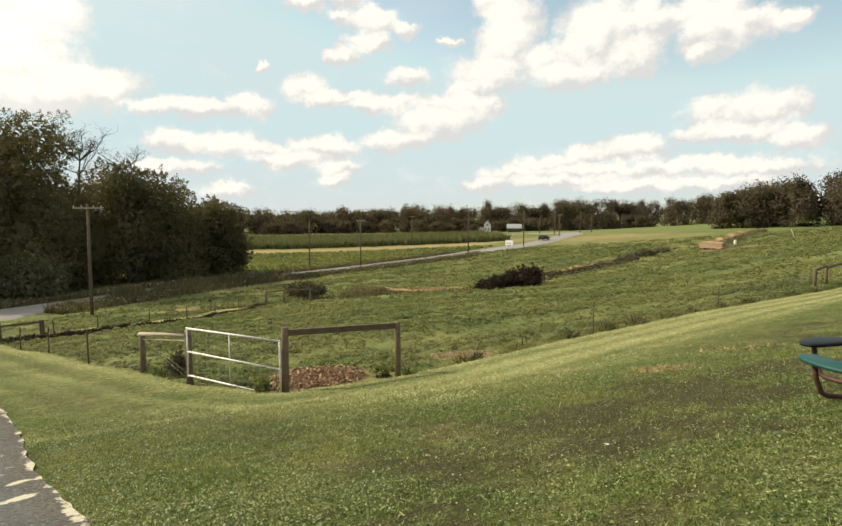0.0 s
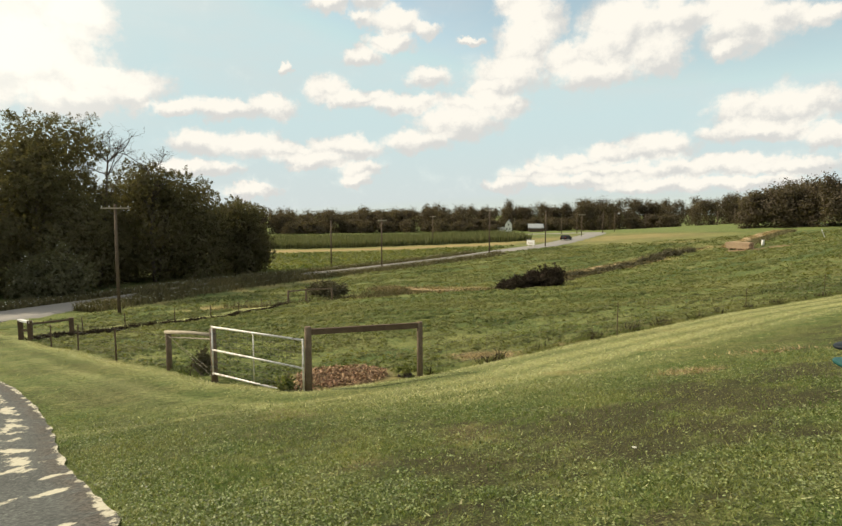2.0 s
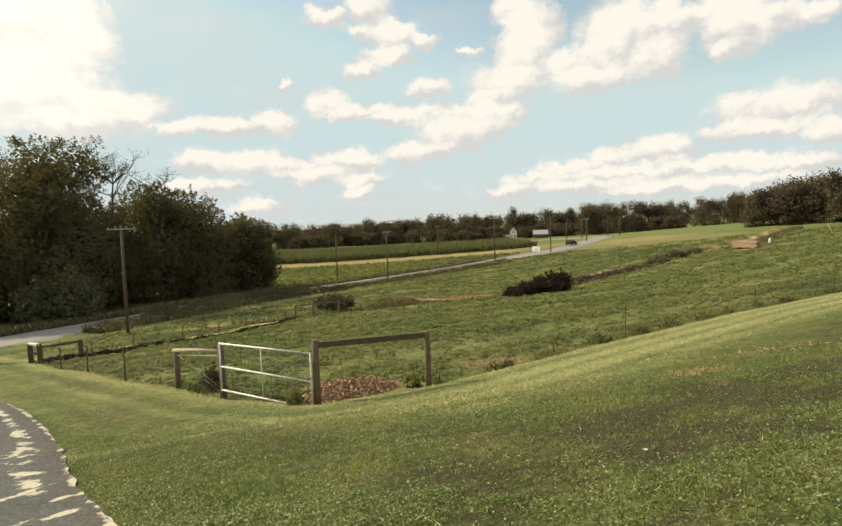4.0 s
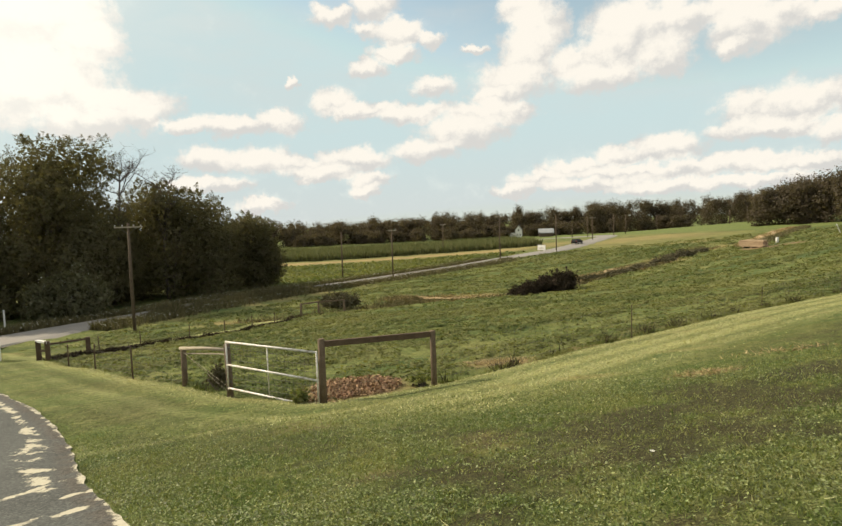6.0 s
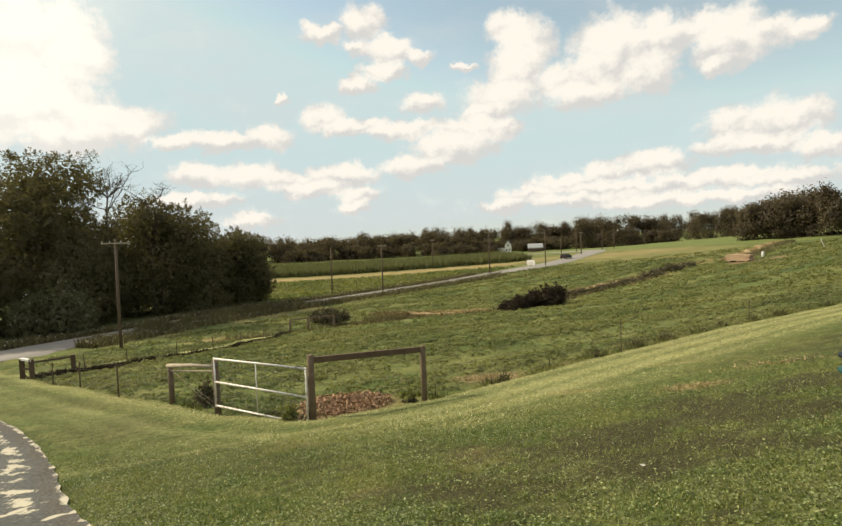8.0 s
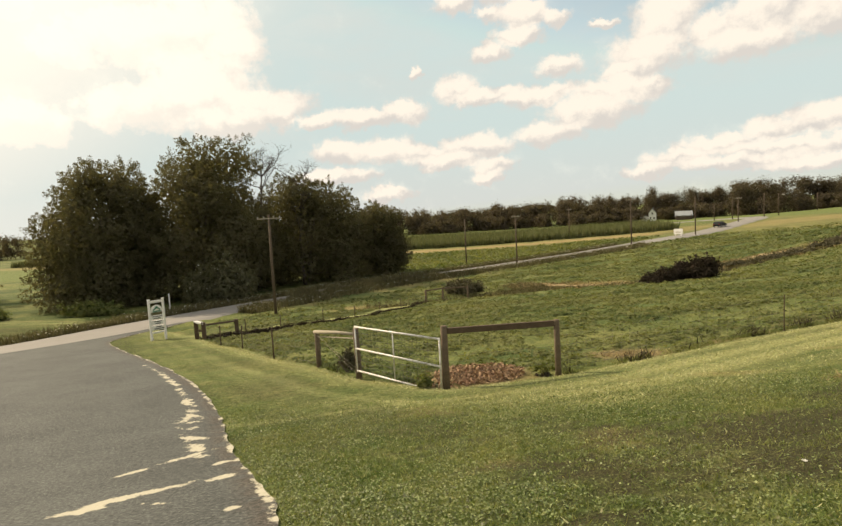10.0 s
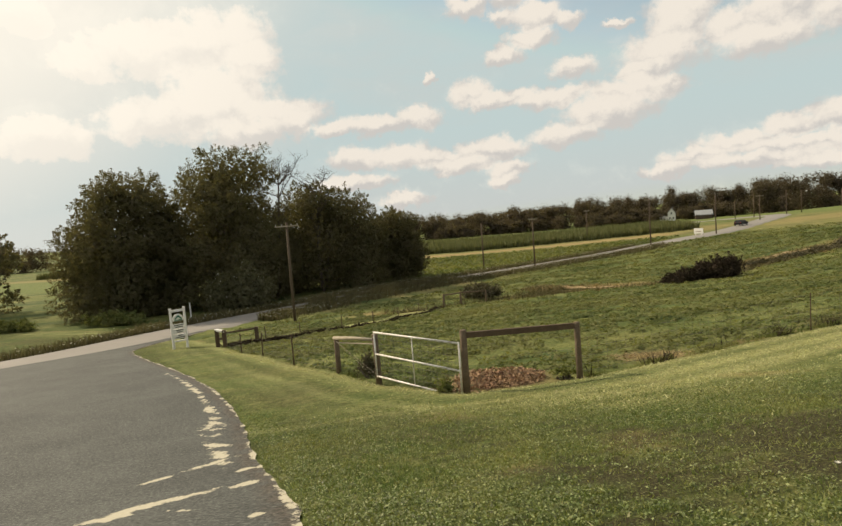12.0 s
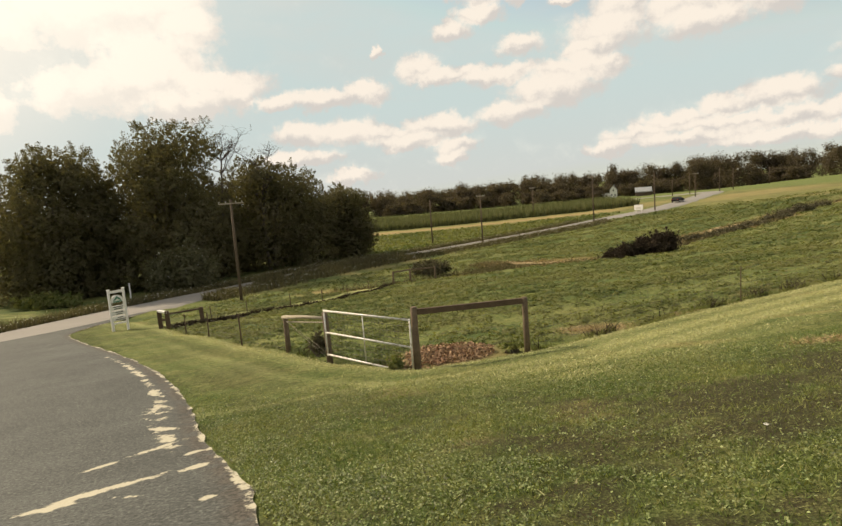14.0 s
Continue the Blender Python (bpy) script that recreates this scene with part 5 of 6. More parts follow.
# ---------------------------------------------------------------- picnic table on the lawn
def rounded(outline_fn, z, thick, lip):
    """A plate with rolled edge over a closed outline function."""
    s, n = Shape(), 72
    rings = ((1 - lip * 1.4, z), (1 - lip * 0.4, z - lip * 0.08), (1.0, z - thick * 0.35), (1.0, z - thick * 0.75), (1 - lip * 0.5, z - thick), (1 - lip * 2.2, z - thick))
    for k, h in rings:
        for i in range(n):
            x, y = outline_fn(2 * math.pi * i / n, k)
            s.v.append((x, y, h))
    for a in range(len(rings) - 1):
        for i in range(n):
            j = (i + 1) % n
            s.f.append((a * n + i, a * n + n + i, a * n + n + j, a * n + j))
    s.f.append(tuple(range(n)))
    s.f.append(tuple((len(rings) - 1) * n + i for i in range(n - 1, -1, -1)))
    return s


def picnic_table(x, y):
    top = thing("picnic_table", x, y, "round coated steel picnic table with four curved benches", "picnic table", z=ground(x, y) - 0.03)
    def disc(a, k):
        return 0.57 * k * math.cos(a), 0.57 * k * math.sin(a)
    part("tabletop", rounded(disc, 0.79, 0.05, 0.04), TABLE_SEAT, top, "teal green coated round top", True)
    part("column", Shape().tube([(0, 0, -0.05), (0, 0, 0.71)], 0.05, 14), TABLE_LEG, top, "", True)
    # one seat has a darker tone than the other three
    for turn, coat in ((191, TABLE_SEAT), (101, TABLE_SEAT_DARK), (11, TABLE_SEAT), (281, TABLE_SEAT)):
        mid = radians(turn)
        def bench(a, k, mid=mid):
            # a bean-shaped seat bent round the table
            c, sn = math.cos(a), math.sin(a)
            t = math.copysign(abs(c) ** 0.7, c) * 0.46 * (1 - (1 - k) * 0.5)
            rr = 0.98 + math.copysign(abs(sn) ** 0.75, sn) * 0.16 * k
            return rr * math.cos(mid + t), rr * math.sin(mid + t)
        part("seat", rounded(bench, 0.45, 0.05, 0.1), coat, top, "dark curved seat" if coat is TABLE_SEAT_DARK else "teal green coated curved seat", True)
        for s in (-0.24, 0.24):
            c, sn = math.cos(mid + s), math.sin(mid + s)
            part("leg", Shape().tube([(1.0 * c, 1.0 * sn, 0.43), (0.97 * c, 0.97 * sn, 0.22), (0.9 * c, 0.9 * sn, 0.05), (0.84 * c, 0.84 * sn, 0.02), (0.7 * c, 0.7 * sn, 0.012), (0.05 * c, 0.05 * sn, 0.02)], 0.03, 10), TABLE_LEG, top, "", True)


picnic_table(5.37, 6.22)


# ---------------------------------------------------------------- far buildings, timber stack, car
def gable(w, d, eave, ridge):
    s = Shape()
    s.v = [(-w / 2, -d / 2, 0), (w / 2, -d / 2, 0), (w / 2, d / 2, 0), (-w / 2, d / 2, 0), (-w / 2, -d / 2, eave), (w / 2, -d / 2, eave), (w / 2, d / 2, eave), (-w / 2, d / 2, eave), (0, -d / 2, ridge), (0, d / 2, ridge)]
    s.f = [(0, 1, 5, 8, 4), (2, 3, 7, 9, 6), (1, 2, 6, 5), (3, 0, 4, 7), (3, 2, 1, 0)]
    return s


def roof(w, d, eave, ridge, over, thick):
    s = Shape()
    slope = (ridge - eave) / (w / 2)
    for sx in (-1, 1):
        b = len(s.v)
        for dy in (-d / 2 - over, d / 2 + over):
            for px, pz in ((0, ridge), (sx * (w / 2 + over), eave - over * slope)):
                s.v += [(px, dy, pz + 0.02), (px, dy, pz + 0.02 + thick)]
        s.f += [(b, b + 2, b + 3, b + 1), (b + 4, b + 5, b + 7, b + 6), (b + 1, b + 3, b + 7, b + 5), (b, b + 4, b + 6, b + 2), (b + 2, b + 6, b + 7, b + 3), (b, b + 1, b + 5, b + 4)]
    return s


def farmhouse():
    top = thing("farmhouse", 37.6, 322, "small white farmhouse with gabled front before the woods", "house", -8)
    part("wall", gable(3.6, 6, 4.2, 6.4), WHITE_PAINT, top)
    part("roof", roof(3.6, 6, 4.2, 6.4, 0.3, 0.2), ROOF_GREY, top)
    wing = Shape().box((4.2, 4.5, 2.6), (-3.8, 0.4, 1.3))
    part("wing", wing, WHITE_PAINT, top)
    part("wing_roof", Shape().box((4.6, 5.0, 0.25), (-3.8, 0.4, 3.0), (0, 14, 0)), ROOF_GREY, top)
    for px, pz in ((-0.8, 1.4), (0.8, 1.4), (0, 3.8)):
        win = part("window", Shape().box((0.8, 0.08, 1.2), (px, -3.02, pz + 0.2)), WHITE_PAINT, top)
        part("pane", Shape().box((0.6, 0.06, 1.0), (px, -3.05, pz + 0.2)), GLASS_DARK, win)
    part("chimney", Shape().box((0.6, 0.6, 1.4), (0.5, 1.5, 6.4)), ROOF_GREY, top)


def long_shed():
    top = thing("shed", 51.5, 315, "long low shed with pale metal roof", "shed", -6)
    part("wall", Shape().box((7.4, 5, 2.2), (0, 0, 1.1)), BARN_WOOD, top)
    part("roof", Shape().box((8.2, 5.8, 0.2), (0, 0, 3.1), (24, 0, 0)), ROOF_PALE, top)
    for s in (-3.4, 3.4):
        part("post", Shape().box((0.3, 0.3, 2.6), (s, -2.6, 1.3)), BARN_WOOD, top)
    part("door", Shape().box((1.6, 0.1, 1.9), (1.2, -2.53, 0.95)), DARK_RAIL, top)


farmhouse()
long_shed()


def lumber_stack():
    top = thing("lumber_stack", 53.2, 104.4, "stack of raw lumber boards on bearers", "lumber stack", -52)
    rng = np.random.default_rng(8)
    for k in (-1.4, 0, 1.4):
        part("bearer", Shape().box((0.14, 2.0, 0.3), (k, 0, 0.0)), LUMBER, top)
    for layer in range(6):
        for row in range(3):
            part("board", Shape().box((4.1 + rng.normal(0, 0.12), 0.5, 0.17), (rng.normal(0, 0.08), -0.62 + 0.6 * row, 0.24 + 0.19 * layer), (0, 0, rng.normal(0, 1)), 0.01), LUMBER, top)


lumber_stack()
pail = thing("white_barrel", 59.5, 108.5, "small white barrel beside the earth track", "barrel")
part("drum", Shape().tube([(0, 0, 0), (0, 0, 0.05), (0, 0, 0.5), (0, 0, 0.95), (0, 0, 1.0)], [0.2, 0.22, 0.24, 0.22, 0.2], 14), WHITE_PAINT, pail, "", True)


def berm():
    """A long low bank of turned earth and straw running up the hill."""
    v, f = [], []
    a, b = np.array([54.0, 111.0]), np.array([86.0, 150.0])
    n, w = 40, 9
    side = np.array([(b - a)[1], -(b - a)[0]]) / np.hypot(*(b - a))
    for i in range(n + 1):
        p = a + (b - a) * i / n + side * 0.8 * math.sin(i * 0.7)
        for k in range(w):
            o = (k / (w - 1) - 0.5) * 2
            x, y = p + side * o * 1.2
            h = 0.7 * (1 - o * o) * (0.8 + 0.35 * rumple(x, y, 0.9, 3.0)) * min(1, i / 3, (n - i) / 3 + 0.1)
            v.append((x, y, ground(x, y) - 0.1 + h))
    for i in range(n):
        for k in range(w - 1):
            f.append((i * w + k, i * w + k + 1, (i + 1) * w + k + 1, (i + 1) * w + k))
    tagged(new("earth_bank", mesh_of("earth_bank", v, f, EARTH_STRAW, True)), "long bank of dry earth and straw running uphill", "earth bank", kind="structure")


berm()


for sx, sy, lean in ((72.0, 111.0, 24), (84.5, 104.0, 28)):
    stake = thing("survey_stake", sx, sy, "thin white leaning stake in the field", "stake")
    part("rod", Shape().box((0.12, 0.06, 2.2), (0, 0, 0.7), (0, -lean, 0), 0.01), WHITE_PAINT, stake)


def car():
    top = thing("car", 34.6, 160.6, "dark estate car on the country road", "car", 58, ground(34.6, 160.6) + 0.06)
    prof = [(-2.15, 0.35), (-2.2, 0.75), (-2.05, 0.95), (-1.8, 1.4), (0.3, 1.45), (1.0, 0.98), (2.0, 0.85), (2.2, 0.6), (2.15, 0.32)]
    s, n = Shape(), len(prof)
    for yy, k in ((-0.88, 1), (0.88, 1)):
        s.v += [(px, yy * (0.82 if pz > 1.2 else 1), pz) for px, pz in prof]
    s.f = [tuple(range(n - 1, -1, -1)), tuple(range(n, 2 * n))] + [(i, (i + 1) % n, (i + 1) % n + n, i + n) for i in range(n)]
    part("body", s, CAR_PAINT, top)
    for yy in (-0.86, 0.86):
        part("side_window", Shape().box((1.7, 0.04, 0.34), (-0.7, yy * 0.93, 1.17), (-12 if yy > 0 else 12, 0, 0)), GLASS_DARK, top)
        for px in (-1.35, 1.35):
            wheel = part("wheel", Shape().tube([(px, yy - 0.1, 0.33), (px, yy + 0.1, 0.33)], 0.33, 16), RUBBER, top)
            part("rim", Shape().tube([(px, yy - 0.11, 0.33), (px, yy + 0.11, 0.33)], 0.2, 12), GALVANISED, wheel)
    part("windscreen", Shape().box((0.05, 1.4, 0.56), (0.68, 0, 1.22), (0, -55, 0)), GLASS_DARK, top)
    for yy in (-0.65, 0.65):
        part("tail_lamp", Shape().box((0.06, 0.25, 0.16), (-2.2, yy, 0.78)), LAMP_RED, top)
        part("headlight", Shape().box((0.06, 0.3, 0.14), (2.16, yy, 0.68)), PORCELAIN, top)


car()


# ---------------------------------------------------------------- grass, weeds, crops
def off_asphalt(x, y):
    """True where a place is grass and not driveway or road."""
    edge_y = np.array([p[1] for p in DRIVE_SMOOTH])
    edge_x = np.array([p[0] for p in DRIVE_SMOOTH])
    return (x > np.interp(y, edge_y, edge_x) + 0.04) & (near_line(x, y, ROAD_LINE)[0] > 3.2)


def blades(name, x, y, height, width, mat, rng, label, category, lean=0.5, curl=True):
    """Pointed blades of grass standing on the ground, one triangle each."""
    n = len(x)
    z = land(x, y)
    a = rng.random(n) * 2 * math.pi
    h = height * rng.uniform(0.5, 1.35, n)
    w = width * rng.uniform(0.7, 1.3, n)
    tilt = rng.normal(0, lean, (n, 2)) * h[:, None]
    ca, sa = np.cos(a) * w, np.sin(a) * w
    base = np.stack([x, y, z - 0.005], 1)
    v = np.stack([base + np.stack([ca, sa, 0 * ca], 1), base - np.stack([ca, sa, 0 * ca], 1), base + np.stack([tilt[:, 0], tilt[:, 1], h], 1)], 1).reshape(-1, 3)
    f = np.arange(3 * n).reshape(-1, 3)
    return tagged(new(name, array_mesh(name, v, f, mat)), label, category, kind="stuff")


def scatter(n, x0, x1, y0, y1, rng):
    return rng.uniform(x0, x1, n), rng.uniform(y0, y1, n)


def lawn_grass():
    rng = np.random.default_rng(51)
    x, y = scatter(520000, -9, 9.5, 1.2, 13.0, rng)
    keep = (inside_lawn(x, y) > 0.1) & off_asphalt(x, y) & (np.abs(x) < y * 1.05 + 1.0)
    keep &= rng.random(len(x)) < (0.62 + 0.38 * rumple(x, y, 2.6, 1.0)) * step(13, 7, y) * (1 - 0.88 * thatch_of(x, y)) * (1 - 0.6 * swath_of(x, y))
    blades("lawn_grass", x[keep], y[keep], 0.042, 0.0065, BLADES, rng, "short mown lawn grass on the upper bank", "grass", 0.75)
    x, y = scatter(190000, -30, 30, 5, 40, rng)
    keep = (inside_lawn(x, y) > 0.05) & off_asphalt(x, y) & (rng.random(len(x)) < step(5, 11, y) * (0.6 + 0.4 * rumple(x, y, 1.7, 2.0)) * (1 - 0.85 * swath_of(x, y)))
    blades("lawn_grass", x[keep], y[keep], 0.038, 0.009, BLADES, rng, "short mown lawn grass farther down the bank", "grass", 1.3)
    # cut straw-coloured grass lies in the swaths and on worn ground
    v_, m_ = rng.uniform(1, 60, 240000), rng.uniform(0.05, 5.5, 240000)
    u_ = np.interp(v_, [q[0] for q in FENCE_LINE], [q[1] for q in FENCE_LINE]) - m_
    x, y = 0.782 * v_ - 0.623 * u_, 0.623 * v_ + 0.782 * u_
    ax, ay = scatter(60000, -8, 9, 1.5, 12, rng)
    x, y = np.concatenate([x, ax]), np.concatenate([y, ay])
    keep = (inside_lawn(x, y) > 0.05) & off_asphalt(x, y) & (rng.random(len(x)) < 0.015 + swath_of(x, y) ** 1.4)
    blades("cut_grass", x[keep], y[keep], 0.035, 0.012, CUT, rng, "pale cut grass lying in swaths on the lawn", "grass", 1.4)
    # clover leaves lie flat among the blades
    x, y = scatter(330000, -8, 10, 1.5, 11, rng)
    keep = (inside_lawn(x, y) > 0.2) & off_asphalt(x, y) & (rng.random(len(x)) < 0.5 + 0.5 * rumple(x, y, 1.3, 4.0)) & (rng.random(len(x)) > 0.85 * thatch_of(x, y)) & (rng.random(len(x)) < 1.25 - y / 11)
    x, y = x[keep], y[keep]
    p = np.stack([x, y, land(x, y) + rng.uniform(0.015, 0.05, len(x))], 1)
    n = rng.normal(0, 0.35, p.shape) + np.array([0, 0, 1])
    v, f = flat_leaves(p, n / np.linalg.norm(n, axis=1, keepdims=True), 0.0115, rng, 0.85)
    tagged(new("clover", array_mesh("clover", v, f, CLOVER)), "patches of small clover leaves in the lawn", "clover", kind="stuff")


lawn_grass()


def pasture_cover(x, y):
    """True where the pasture is grown over, away from its ditch, banks and bare spots."""
    return ((inside_lawn(x, y) < -0.15) & off_asphalt(x, y) & (x > -31 + 0.35 * (y - 45)) & (near_line(x, y, DITCH)[0] > 2.4)
            & (np.hypot((x - 55) / 1.5, (y - 101.6) / 0.8) > 4.2) & (np.hypot((x + 2.65) / 1.5, (y - 14.9) / 1.2) > 1)
            & (np.hypot((x - 1.25) / 1.15, (y - 17.5) / 1.0) > 1) & (near_line(x, y, [(14, 72), (21, 83), (30, 93), (38, 102)])[0] > 2.0)
            & (np.hypot((x - 0.5) / 7.0, (y - 69.5) / 2.4) > 0.8) & (swath_of(x, y) < 0.3))


def tufts(name, x, y, wide, high, per, size, rng, label, quads=True):
    """Low domed tufts of broad-leaved weeds, each a clump with its own top and shade."""
    n = len(x)
    z = land(x, y)
    w, h = wide * rng.uniform(0.6, 1.5, n), high * rng.uniform(0.5, 1.5, n)
    d = rng.normal(size=(n * per, 3))
    d[:, 2] = np.abs(d[:, 2])
    d /= np.linalg.norm(d, axis=1, keepdims=True)
    p = np.stack([np.repeat(x, per), np.repeat(y, per), np.repeat(z, per)], 1) + d * np.stack([np.repeat(w, per), np.repeat(w, per), np.repeat(h, per)], 1) * rng.uniform(0.6, 1.1, (n * per, 1))
    nn = d * np.array([0.8, 0.8, 1.0]) + rng.normal(0, 0.35, d.shape) + np.array([0, 0, 0.9])
    nn /= np.linalg.norm(nn, axis=1, keepdims=True)
    each = np.repeat(size, per) if np.ndim(size) else size
    v, f = flat_leaves(p, nn, each, rng, 0.65) if quads else leaf_tips(p, nn, each, rng)
    tagged(new(name, array_mesh(name, v, f, WEEDS)), label, "weeds", kind="stuff")


def pasture():
    rng = np.random.default_rng(52)
    # far slope: wide tufts, thinning out with the grazing steps
    x, y = scatter(60000, -32, 120, 38, 140, rng)
    d = np.hypot(x, y)
    keep = pasture_cover(x, y) & (rng.random(len(x)) < (0.12 + 0.88 * step(-0.5, 0.5, terraces(x, y))) * np.clip(70 / d, 0.45, 1) * (1 - 0.92 * pale_field_of(x, y)))
    x, y = x[keep], y[keep]
    d = np.hypot(x, y)
    tufts("pasture_weeds", x, y, 0.16 + 0.0042 * d, 0.08 + 0.0012 * d, 10, 0.05 + 0.0011 * d, rng, "broad-leaved weeds in tufts across the rough pasture", False)
    # near slope: clover and dock leaf by leaf
    x, y = scatter(34000, -24, 34, 13, 50, rng)
    keep = pasture_cover(x, y) & (np.hypot(x, y) < 52) & (rng.random(len(x)) < 0.12 + 0.88 * step(-0.55, 0.45, terraces(x, y) + 0.5 * rumple(x, y, 2.6, 4.0)))
    x, y = x[keep], y[keep]
    tufts("clover_pasture", x, y, 0.2, 0.12 + 0.05 * rumple(x, y, 0.8, 3.0), 13, 0.042 + 0.0006 * np.hypot(x, y), rng, "thick low clover and dock near the fence", False)
    # rank uncut fringe under the wires, in broken runs
    v_ = rng.uniform(1.3, 60, 30000)
    u_ = np.interp(v_, [q[0] for q in FENCE_LINE], [q[1] for q in FENCE_LINE]) + np.abs(rng.normal(0.05, 0.28, 30000))
    x, y = 0.782 * v_ - 0.623 * u_, 0.623 * v_ + 0.782 * u_
    run = rumple(x, y, 0.75, 5.0) + 0.5 * rumple(x, y, 2.0, 2.0)
    keep = ((v_ < 4.6) | (v_ > 8.9)) & (np.hypot((x - 1.25) / 1.15, (y - 17.5) / 1.0) > 1) & (rng.random(len(x)) < 0.12 + 0.9 * step(-0.1, 0.6, run))
    x, y, run = x[keep], y[keep], run[keep]
    blades("fence_fringe", x, y, 0.1 + 0.14 * step(0.0, 0.9, run), 0.013, WEEDS, rng, "rank uncut grass under the fence wires", "grass", 0.5)
    dark = rng.random(len(x)) < 0.3 * step(0.1, 0.8, run)
    blades("fence_weeds", x[dark], y[dark], 0.3, 0.02, LEAF_DARK, rng, "dark dead weeds standing under the fence wires", "weeds", 0.45)


pasture()


def verge_weeds():
    """Tall weeds along both sides of the road and the ditch."""
    rng = np.random.default_rng(53)
    road = [np.array(p) for p in smooth_line(ROAD_LINE, 30)]
    xs, ys = [], []
    for i in range(len(road) - 1):
        p, q = road[i], road[i + 1]
        if q[1] > 130 or q[1] < 30:
            continue
        d = (q - p) / np.hypot(*(q - p))
        side = np.array([d[1], -d[0]])
        for s, n in ((1, 110 if q[1] > 52 else 0), (-1, 60)):
            o = 3.1 + np.abs(rng.normal(0, 1.3, n))
            base = p + rng.random((n, 1)) * (q - p)
            xs.append(base[:, 0] + s * side[0] * o)
            ys.append(base[:, 1] + s * side[1] * o)
    x, y = np.concatenate(xs), np.concatenate(ys)
    blades("verge_weeds", x, y, 0.75, 0.05, VERGE, rng, "tall weeds along the road verge", "weeds", 0.35)
    keep = rng.random(len(x)) < 0.12
    x, y = x[keep], y[keep]
    p = np.stack([x, y, land(x, y) + rng.uniform(0.3, 0.7, len(x))], 1)
    v, f = flat_leaves(p, rng.normal(size=p.shape) / 1.7, 0.055, rng, 0.9)
    tagged(new("wild_flowers", array_mesh("wild_flowers", v, f, BLOSSOM)), "small white wild flowers on the road verge", "flowers", kind="stuff")
    line = [np.array(p) for p in DITCH_SMOOTH]
    xs, ys = [], []
    for p, q in zip(line, line[1:]):
        n = 900
        base = p + rng.random((n, 1)) * (q - p) + rng.normal(0, 0.9, (n, 2))
        xs.append(base[:, 0])
        ys.append(base[:, 1])
    x, y = np.concatenate(xs), np.concatenate(ys)
    split = rumple(x, y, 0.33, 7.0) > 0.2
    blades("ditch_grass", x[split], y[split], 0.45, 0.03, STRAW, rng, "dry straw-coloured grass along the ditch", "grass", 0.4)
    blades("ditch_weeds", x[~split], y[~split], 0.5, 0.04, VERGE, rng, "green weeds along the ditch", "weeds", 0.4)


verge_weeds()


def maize_field():
    rng = np.random.default_rng(54)
    x = rng.uniform(-190, 26, 60000)
    front = 165 + 0.07 * (x + 40)
    y = front + (rng.random(60000) ** 1.8) * 75
    rows = np.round(x / 0.9) * 0.9
    blades("maize", rows + rng.normal(0, 0.12, len(x)), y, 2.0, 0.16, MAIZE, rng, "tall green maize crop in a long field", "maize", 0.16)


maize_field()


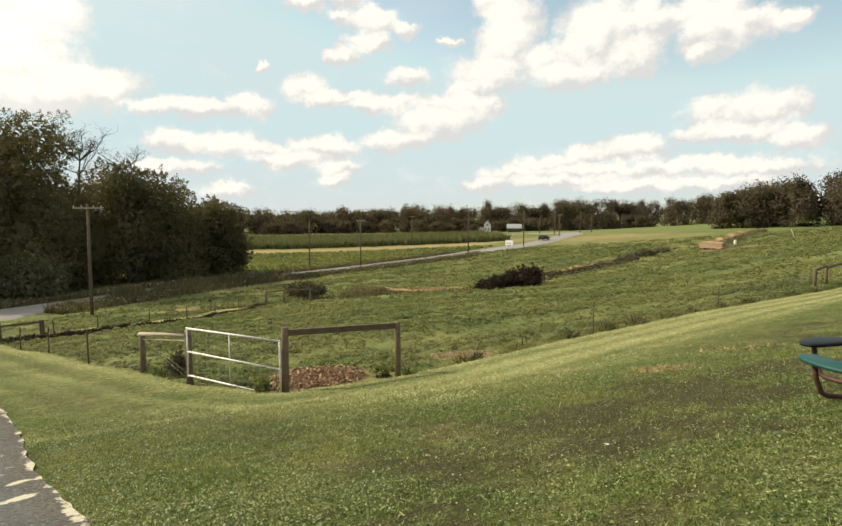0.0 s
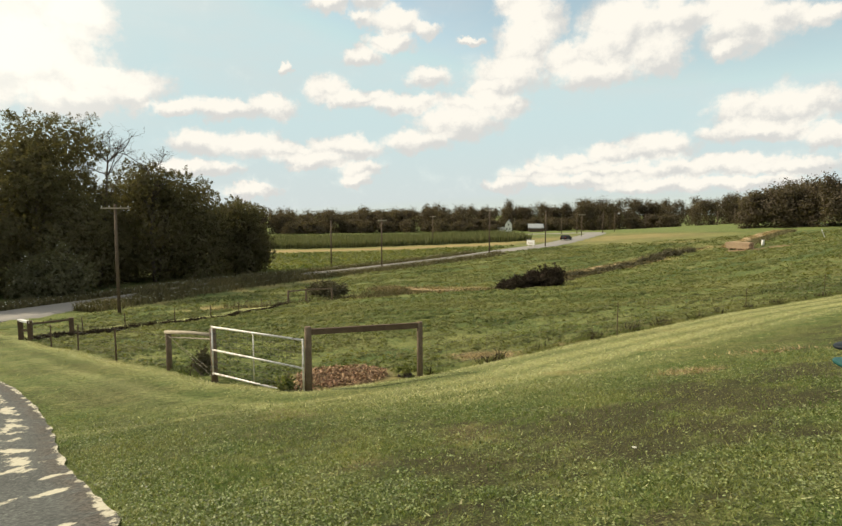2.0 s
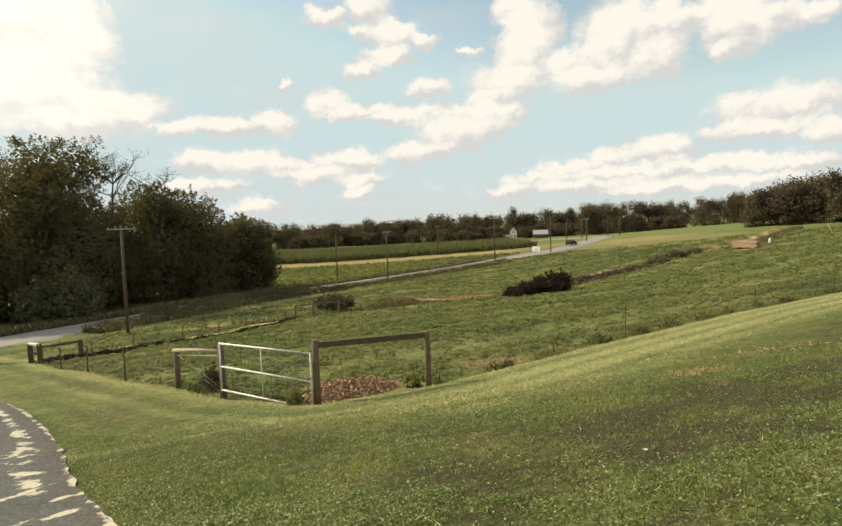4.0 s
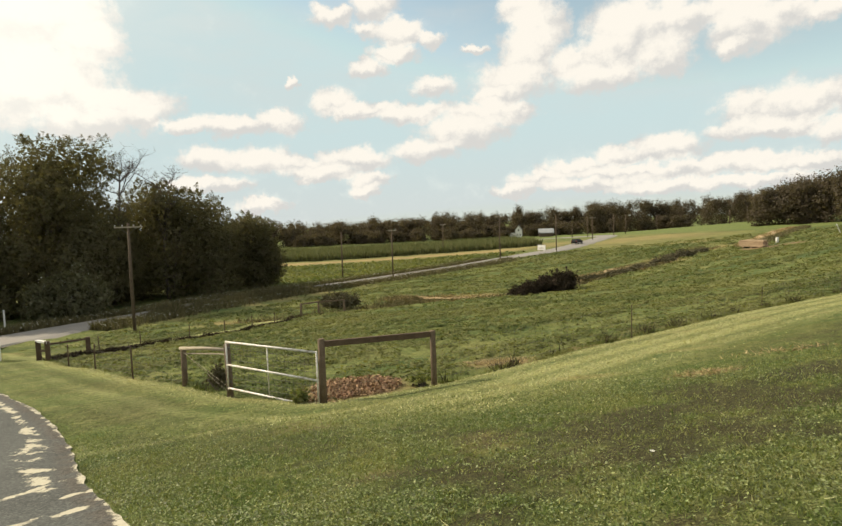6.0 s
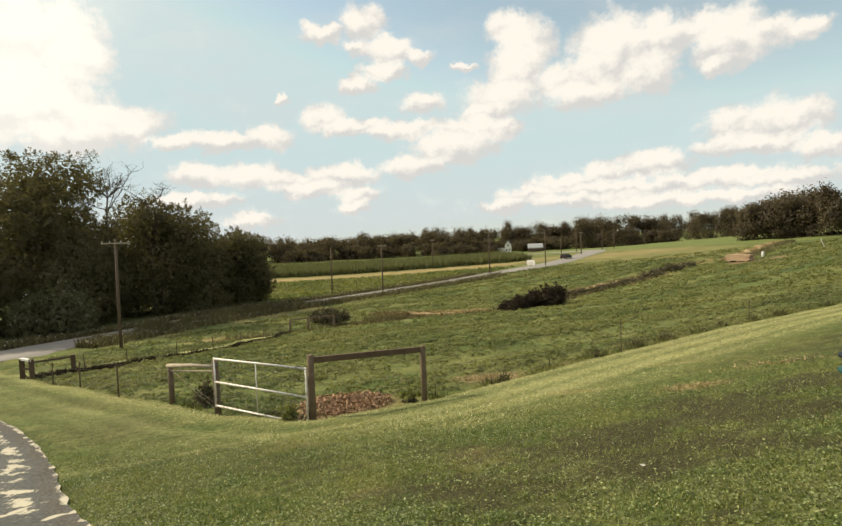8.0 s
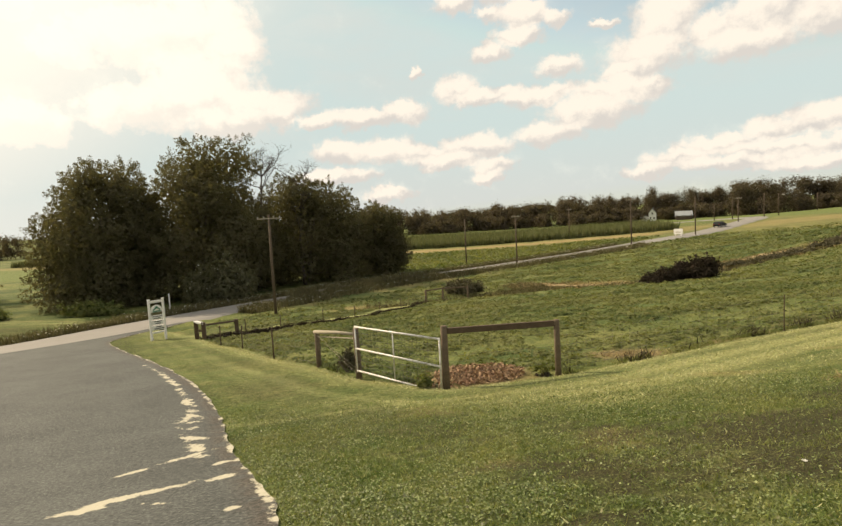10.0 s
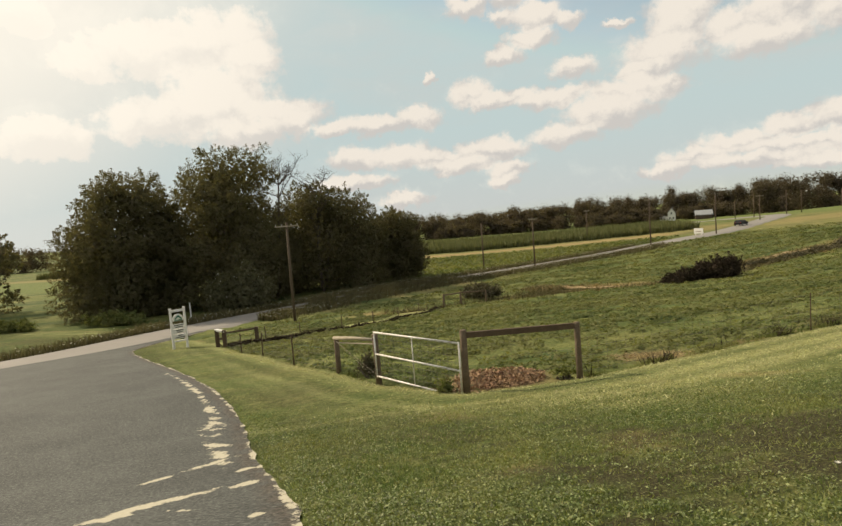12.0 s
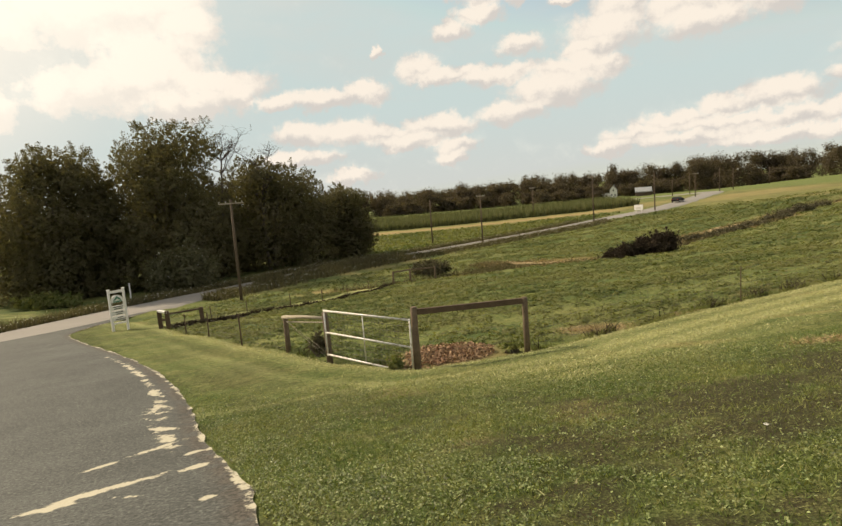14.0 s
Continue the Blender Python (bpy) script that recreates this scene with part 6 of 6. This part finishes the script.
def verge_thicket():
    """Tall brown weeds that stand between pasture and road below the grove, and dark blades drawing the shade under the
    ditch's lip.
    """
    rng = np.random.default_rng(59)
    line = smooth_line([(-31.6, 60.0), (-29.2, 68), (-27.0, 75.5), (-21.3, 88)], 8)
    pts = np.concatenate([np.array(p) + rng.random((420, 1)) * (np.array(q) - np.array(p)) + rng.normal(0, 0.55, (420, 2)) for p, q in zip(line, line[1:])])
    tall = 1.0 + 0.35 * rumple(pts[:, 0], pts[:, 1], 0.9, 3.0)
    blades("verge_thicket", pts[:, 0], pts[:, 1], tall, 0.07, VERGE, rng, "tall brown weeds standing along the road's near verge", "weeds", 0.3)
    k = rng.random(len(pts)) < 0.5
    p = np.stack([pts[k, 0], pts[k, 1], land(pts[k, 0], pts[k, 1]) + rng.uniform(0.1, 1.0, k.sum()) * tall[k]], 1)
    n = rng.normal(size=p.shape)
    v, f = flat_leaves(p, n / np.linalg.norm(n, axis=1, keepdims=True), 0.09, rng, 0.6)
    tagged(new("verge_thicket", array_mesh("verge_thicket", v, f, LEAF_DULL)), "leafy weeds among the brown stems on the verge", "weeds", kind="stuff")
    run = [np.array(p) for p in DITCH_SMOOTH]
    pts = np.concatenate([p + rng.random((200, 1)) * (q - p) + rng.normal(0, 0.35, (200, 2)) + np.array([0.6, -1.1]) for p, q in zip(run, run[1:])])
    keep = rumple(pts[:, 0], pts[:, 1], 0.4, 2.0) > -0.25
    low = [np.array(p) for p in smooth_line([(-7.5, 70.4), (-3.4, 68.6), (0.2, 66.8), (4.5, 64.9)], 6)]
    low = list(zip(low, low[1:]))
    high = [np.array(p) for p in smooth_line([(16, 79.6), (20.4, 84.0), (25.6, 89.0), (32, 94.9)], 6)]
    tufts = np.concatenate([p + rng.random((320, 1)) * (q - p) + rng.normal(0, 1.1, (320, 2)) for p, q in low + list(zip(high, high[1:]))])
    blades("bank_tufts", tufts[::2, 0], tufts[::2, 1], 0.4, 0.05, STRAW, rng, "dry tufts of grass on the worn bank", "grass", 0.6)
    blades("bank_tufts", tufts[1::2, 0], tufts[1::2, 1], 0.42, 0.06, VERGE, rng, "brown and green tufts on the worn bank", "grass", 0.6)
    blades("ditch_lip_shade", pts[keep, 0], pts[keep, 1], 0.32, 0.05, LEAF_DARK, rng, "dark blades that stand in for shade under the lip of the ditch", "weeds", 0.3)


verge_thicket()


def roadside_crop():
    rng = np.random.default_rng(55)
    x, y = rng.uniform(-75, 20, 26000), rng.uniform(96, 148, 26000)
    keep = (near_line(x, y, ROAD_LINE)[0] > 6) & (y > 112 + 0.95 * x) & (y < 148 + 0.12 * x)
    x, y = x[keep], y[keep]
    p = np.stack([x, y, land(x, y) + rng.uniform(0.1, 0.5, len(x))], 1)
    n = rng.normal(0, 0.5, p.shape) + np.array([0, 0, 0.9])
    v, f = flat_leaves(p, n / np.linalg.norm(n, axis=1, keepdims=True), 0.3, rng, 0.7)
    tagged(new("bean_crop", array_mesh("bean_crop", v, f, WEEDS)), "low green bean crop beside the road", "crop", kind="stuff")


roadside_crop()


def fallen_leaves():
    rng = np.random.default_rng(56)
    r, a = np.sqrt(rng.random(2600)), rng.random(2600) * 2 * math.pi
    x, y = -2.65 + r * np.cos(a) * 1.2, 14.9 + r * np.sin(a) * 1.05
    x, y = np.concatenate([x, -3.6 + rng.normal(0, 0.45, 500)]), np.concatenate([y, 13.9 + rng.normal(0, 0.3, 500)])
    keep = inside_lawn(x, y) < 0.0
    x, y = x[keep], y[keep]
    p = np.stack([x, y, land(x, y) + rng.uniform(0.02, 0.3, len(x)) * np.clip(1.3 - np.hypot((x + 2.65) / 1.4, (y - 15.1) / 1.1), 0.15, 1)], 1)
    n = rng.normal(0, 0.6, p.shape) + np.array([0, 0, 0.8])
    v, f = flat_leaves(p, n / np.linalg.norm(n, axis=1, keepdims=True), 0.042, rng, 0.6)
    tagged(new("fallen_leaves", array_mesh("fallen_leaves", v, f, LITTER)), "heap of fallen brown leaves inside the timber frame", "leaf litter", kind="stuff")


fallen_leaves()


def bank_straw():
    """Straw and weeds standing on the earth bank up the hill, and straw lying on the bare spots by the gate."""
    rng = np.random.default_rng(57)
    x, y = np.concatenate([rng.normal(1.25, 0.5, 1100), rng.normal(-2.9, 0.5, 260), rng.normal(4.4, 0.28, 260), rng.normal(6.8, 0.5, 160)]), np.concatenate([rng.normal(17.6, 0.35, 1100), rng.normal(15.6, 0.25, 260), rng.normal(10.36, 0.16, 260), rng.normal(12.0, 0.3, 160)])
    blades("loose_straw", x, y, 0.05, 0.02, STRAW, rng, "loose straw lying on bare spots of ground", "straw", 2.0)
    t = rng.random(9000)
    x, y = 54 + 32 * t + rng.normal(0, 0.6, 9000), 111 + 39 * t + rng.normal(0, 0.6, 9000)
    blades("bank_straw", x, y, 0.55, 0.05, STRAW, rng, "dry straw standing along the earth bank", "grass", 0.5)
    side = rng.random(2500)
    x, y = 56 + 32 * side + rng.normal(0, 0.6, 2500), 109.2 + 39 * side + rng.normal(0, 0.6, 2500)
    blades("bank_weeds", x, y, 0.7, 0.07, VERGE, rng, "dark weeds at the foot of the earth bank", "weeds", 0.5)


bank_straw()


def boundary_shade_weeds():
    """Weeds under the boundary fence, coloured dark to draw the shadow line it casts."""
    rng = np.random.default_rng(58)
    run = [np.array(p) for p in ((-21.6, 29.3), (-20.1, 30.8), (-18.8, 32.6), (-17.2, 35.6), (-15.9, 38.0), (-15.1, 41.5), (-14.8, 46.0), (-14.4, 53.0))]
    pts = np.concatenate([p + rng.random((700, 1)) * (q - p) + rng.normal(0, 0.1, (700, 2)) for p, q in zip(run, run[1:])])
    blades("boundary_shade_weeds", pts[:, 0], pts[:, 1], 0.27, 0.035, LEAF_DARK, rng, "uncut weeds darkened to draw the shadow line of the boundary fence", "weeds", 0.3)


boundary_shade_weeds()


def white_flower():
    top = thing("white_flower", 1.8, 5.4, "single small white flower standing in the lawn", "flower", z=float(land(1.8, 5.4)))
    part("stem", Shape().tube([(0, 0, 0), (0.005, 0, 0.06)], 0.003, 5), WEEDS, top)
    for k in range(6):
        a = math.pi / 3 * k
        part("petal", Shape().box((0.022, 0.012, 0.003), (0.005 + 0.013 * math.cos(a), 0.013 * math.sin(a), 0.064), (0, -25, math.degrees(a))), BLOSSOM, top)


white_flower()
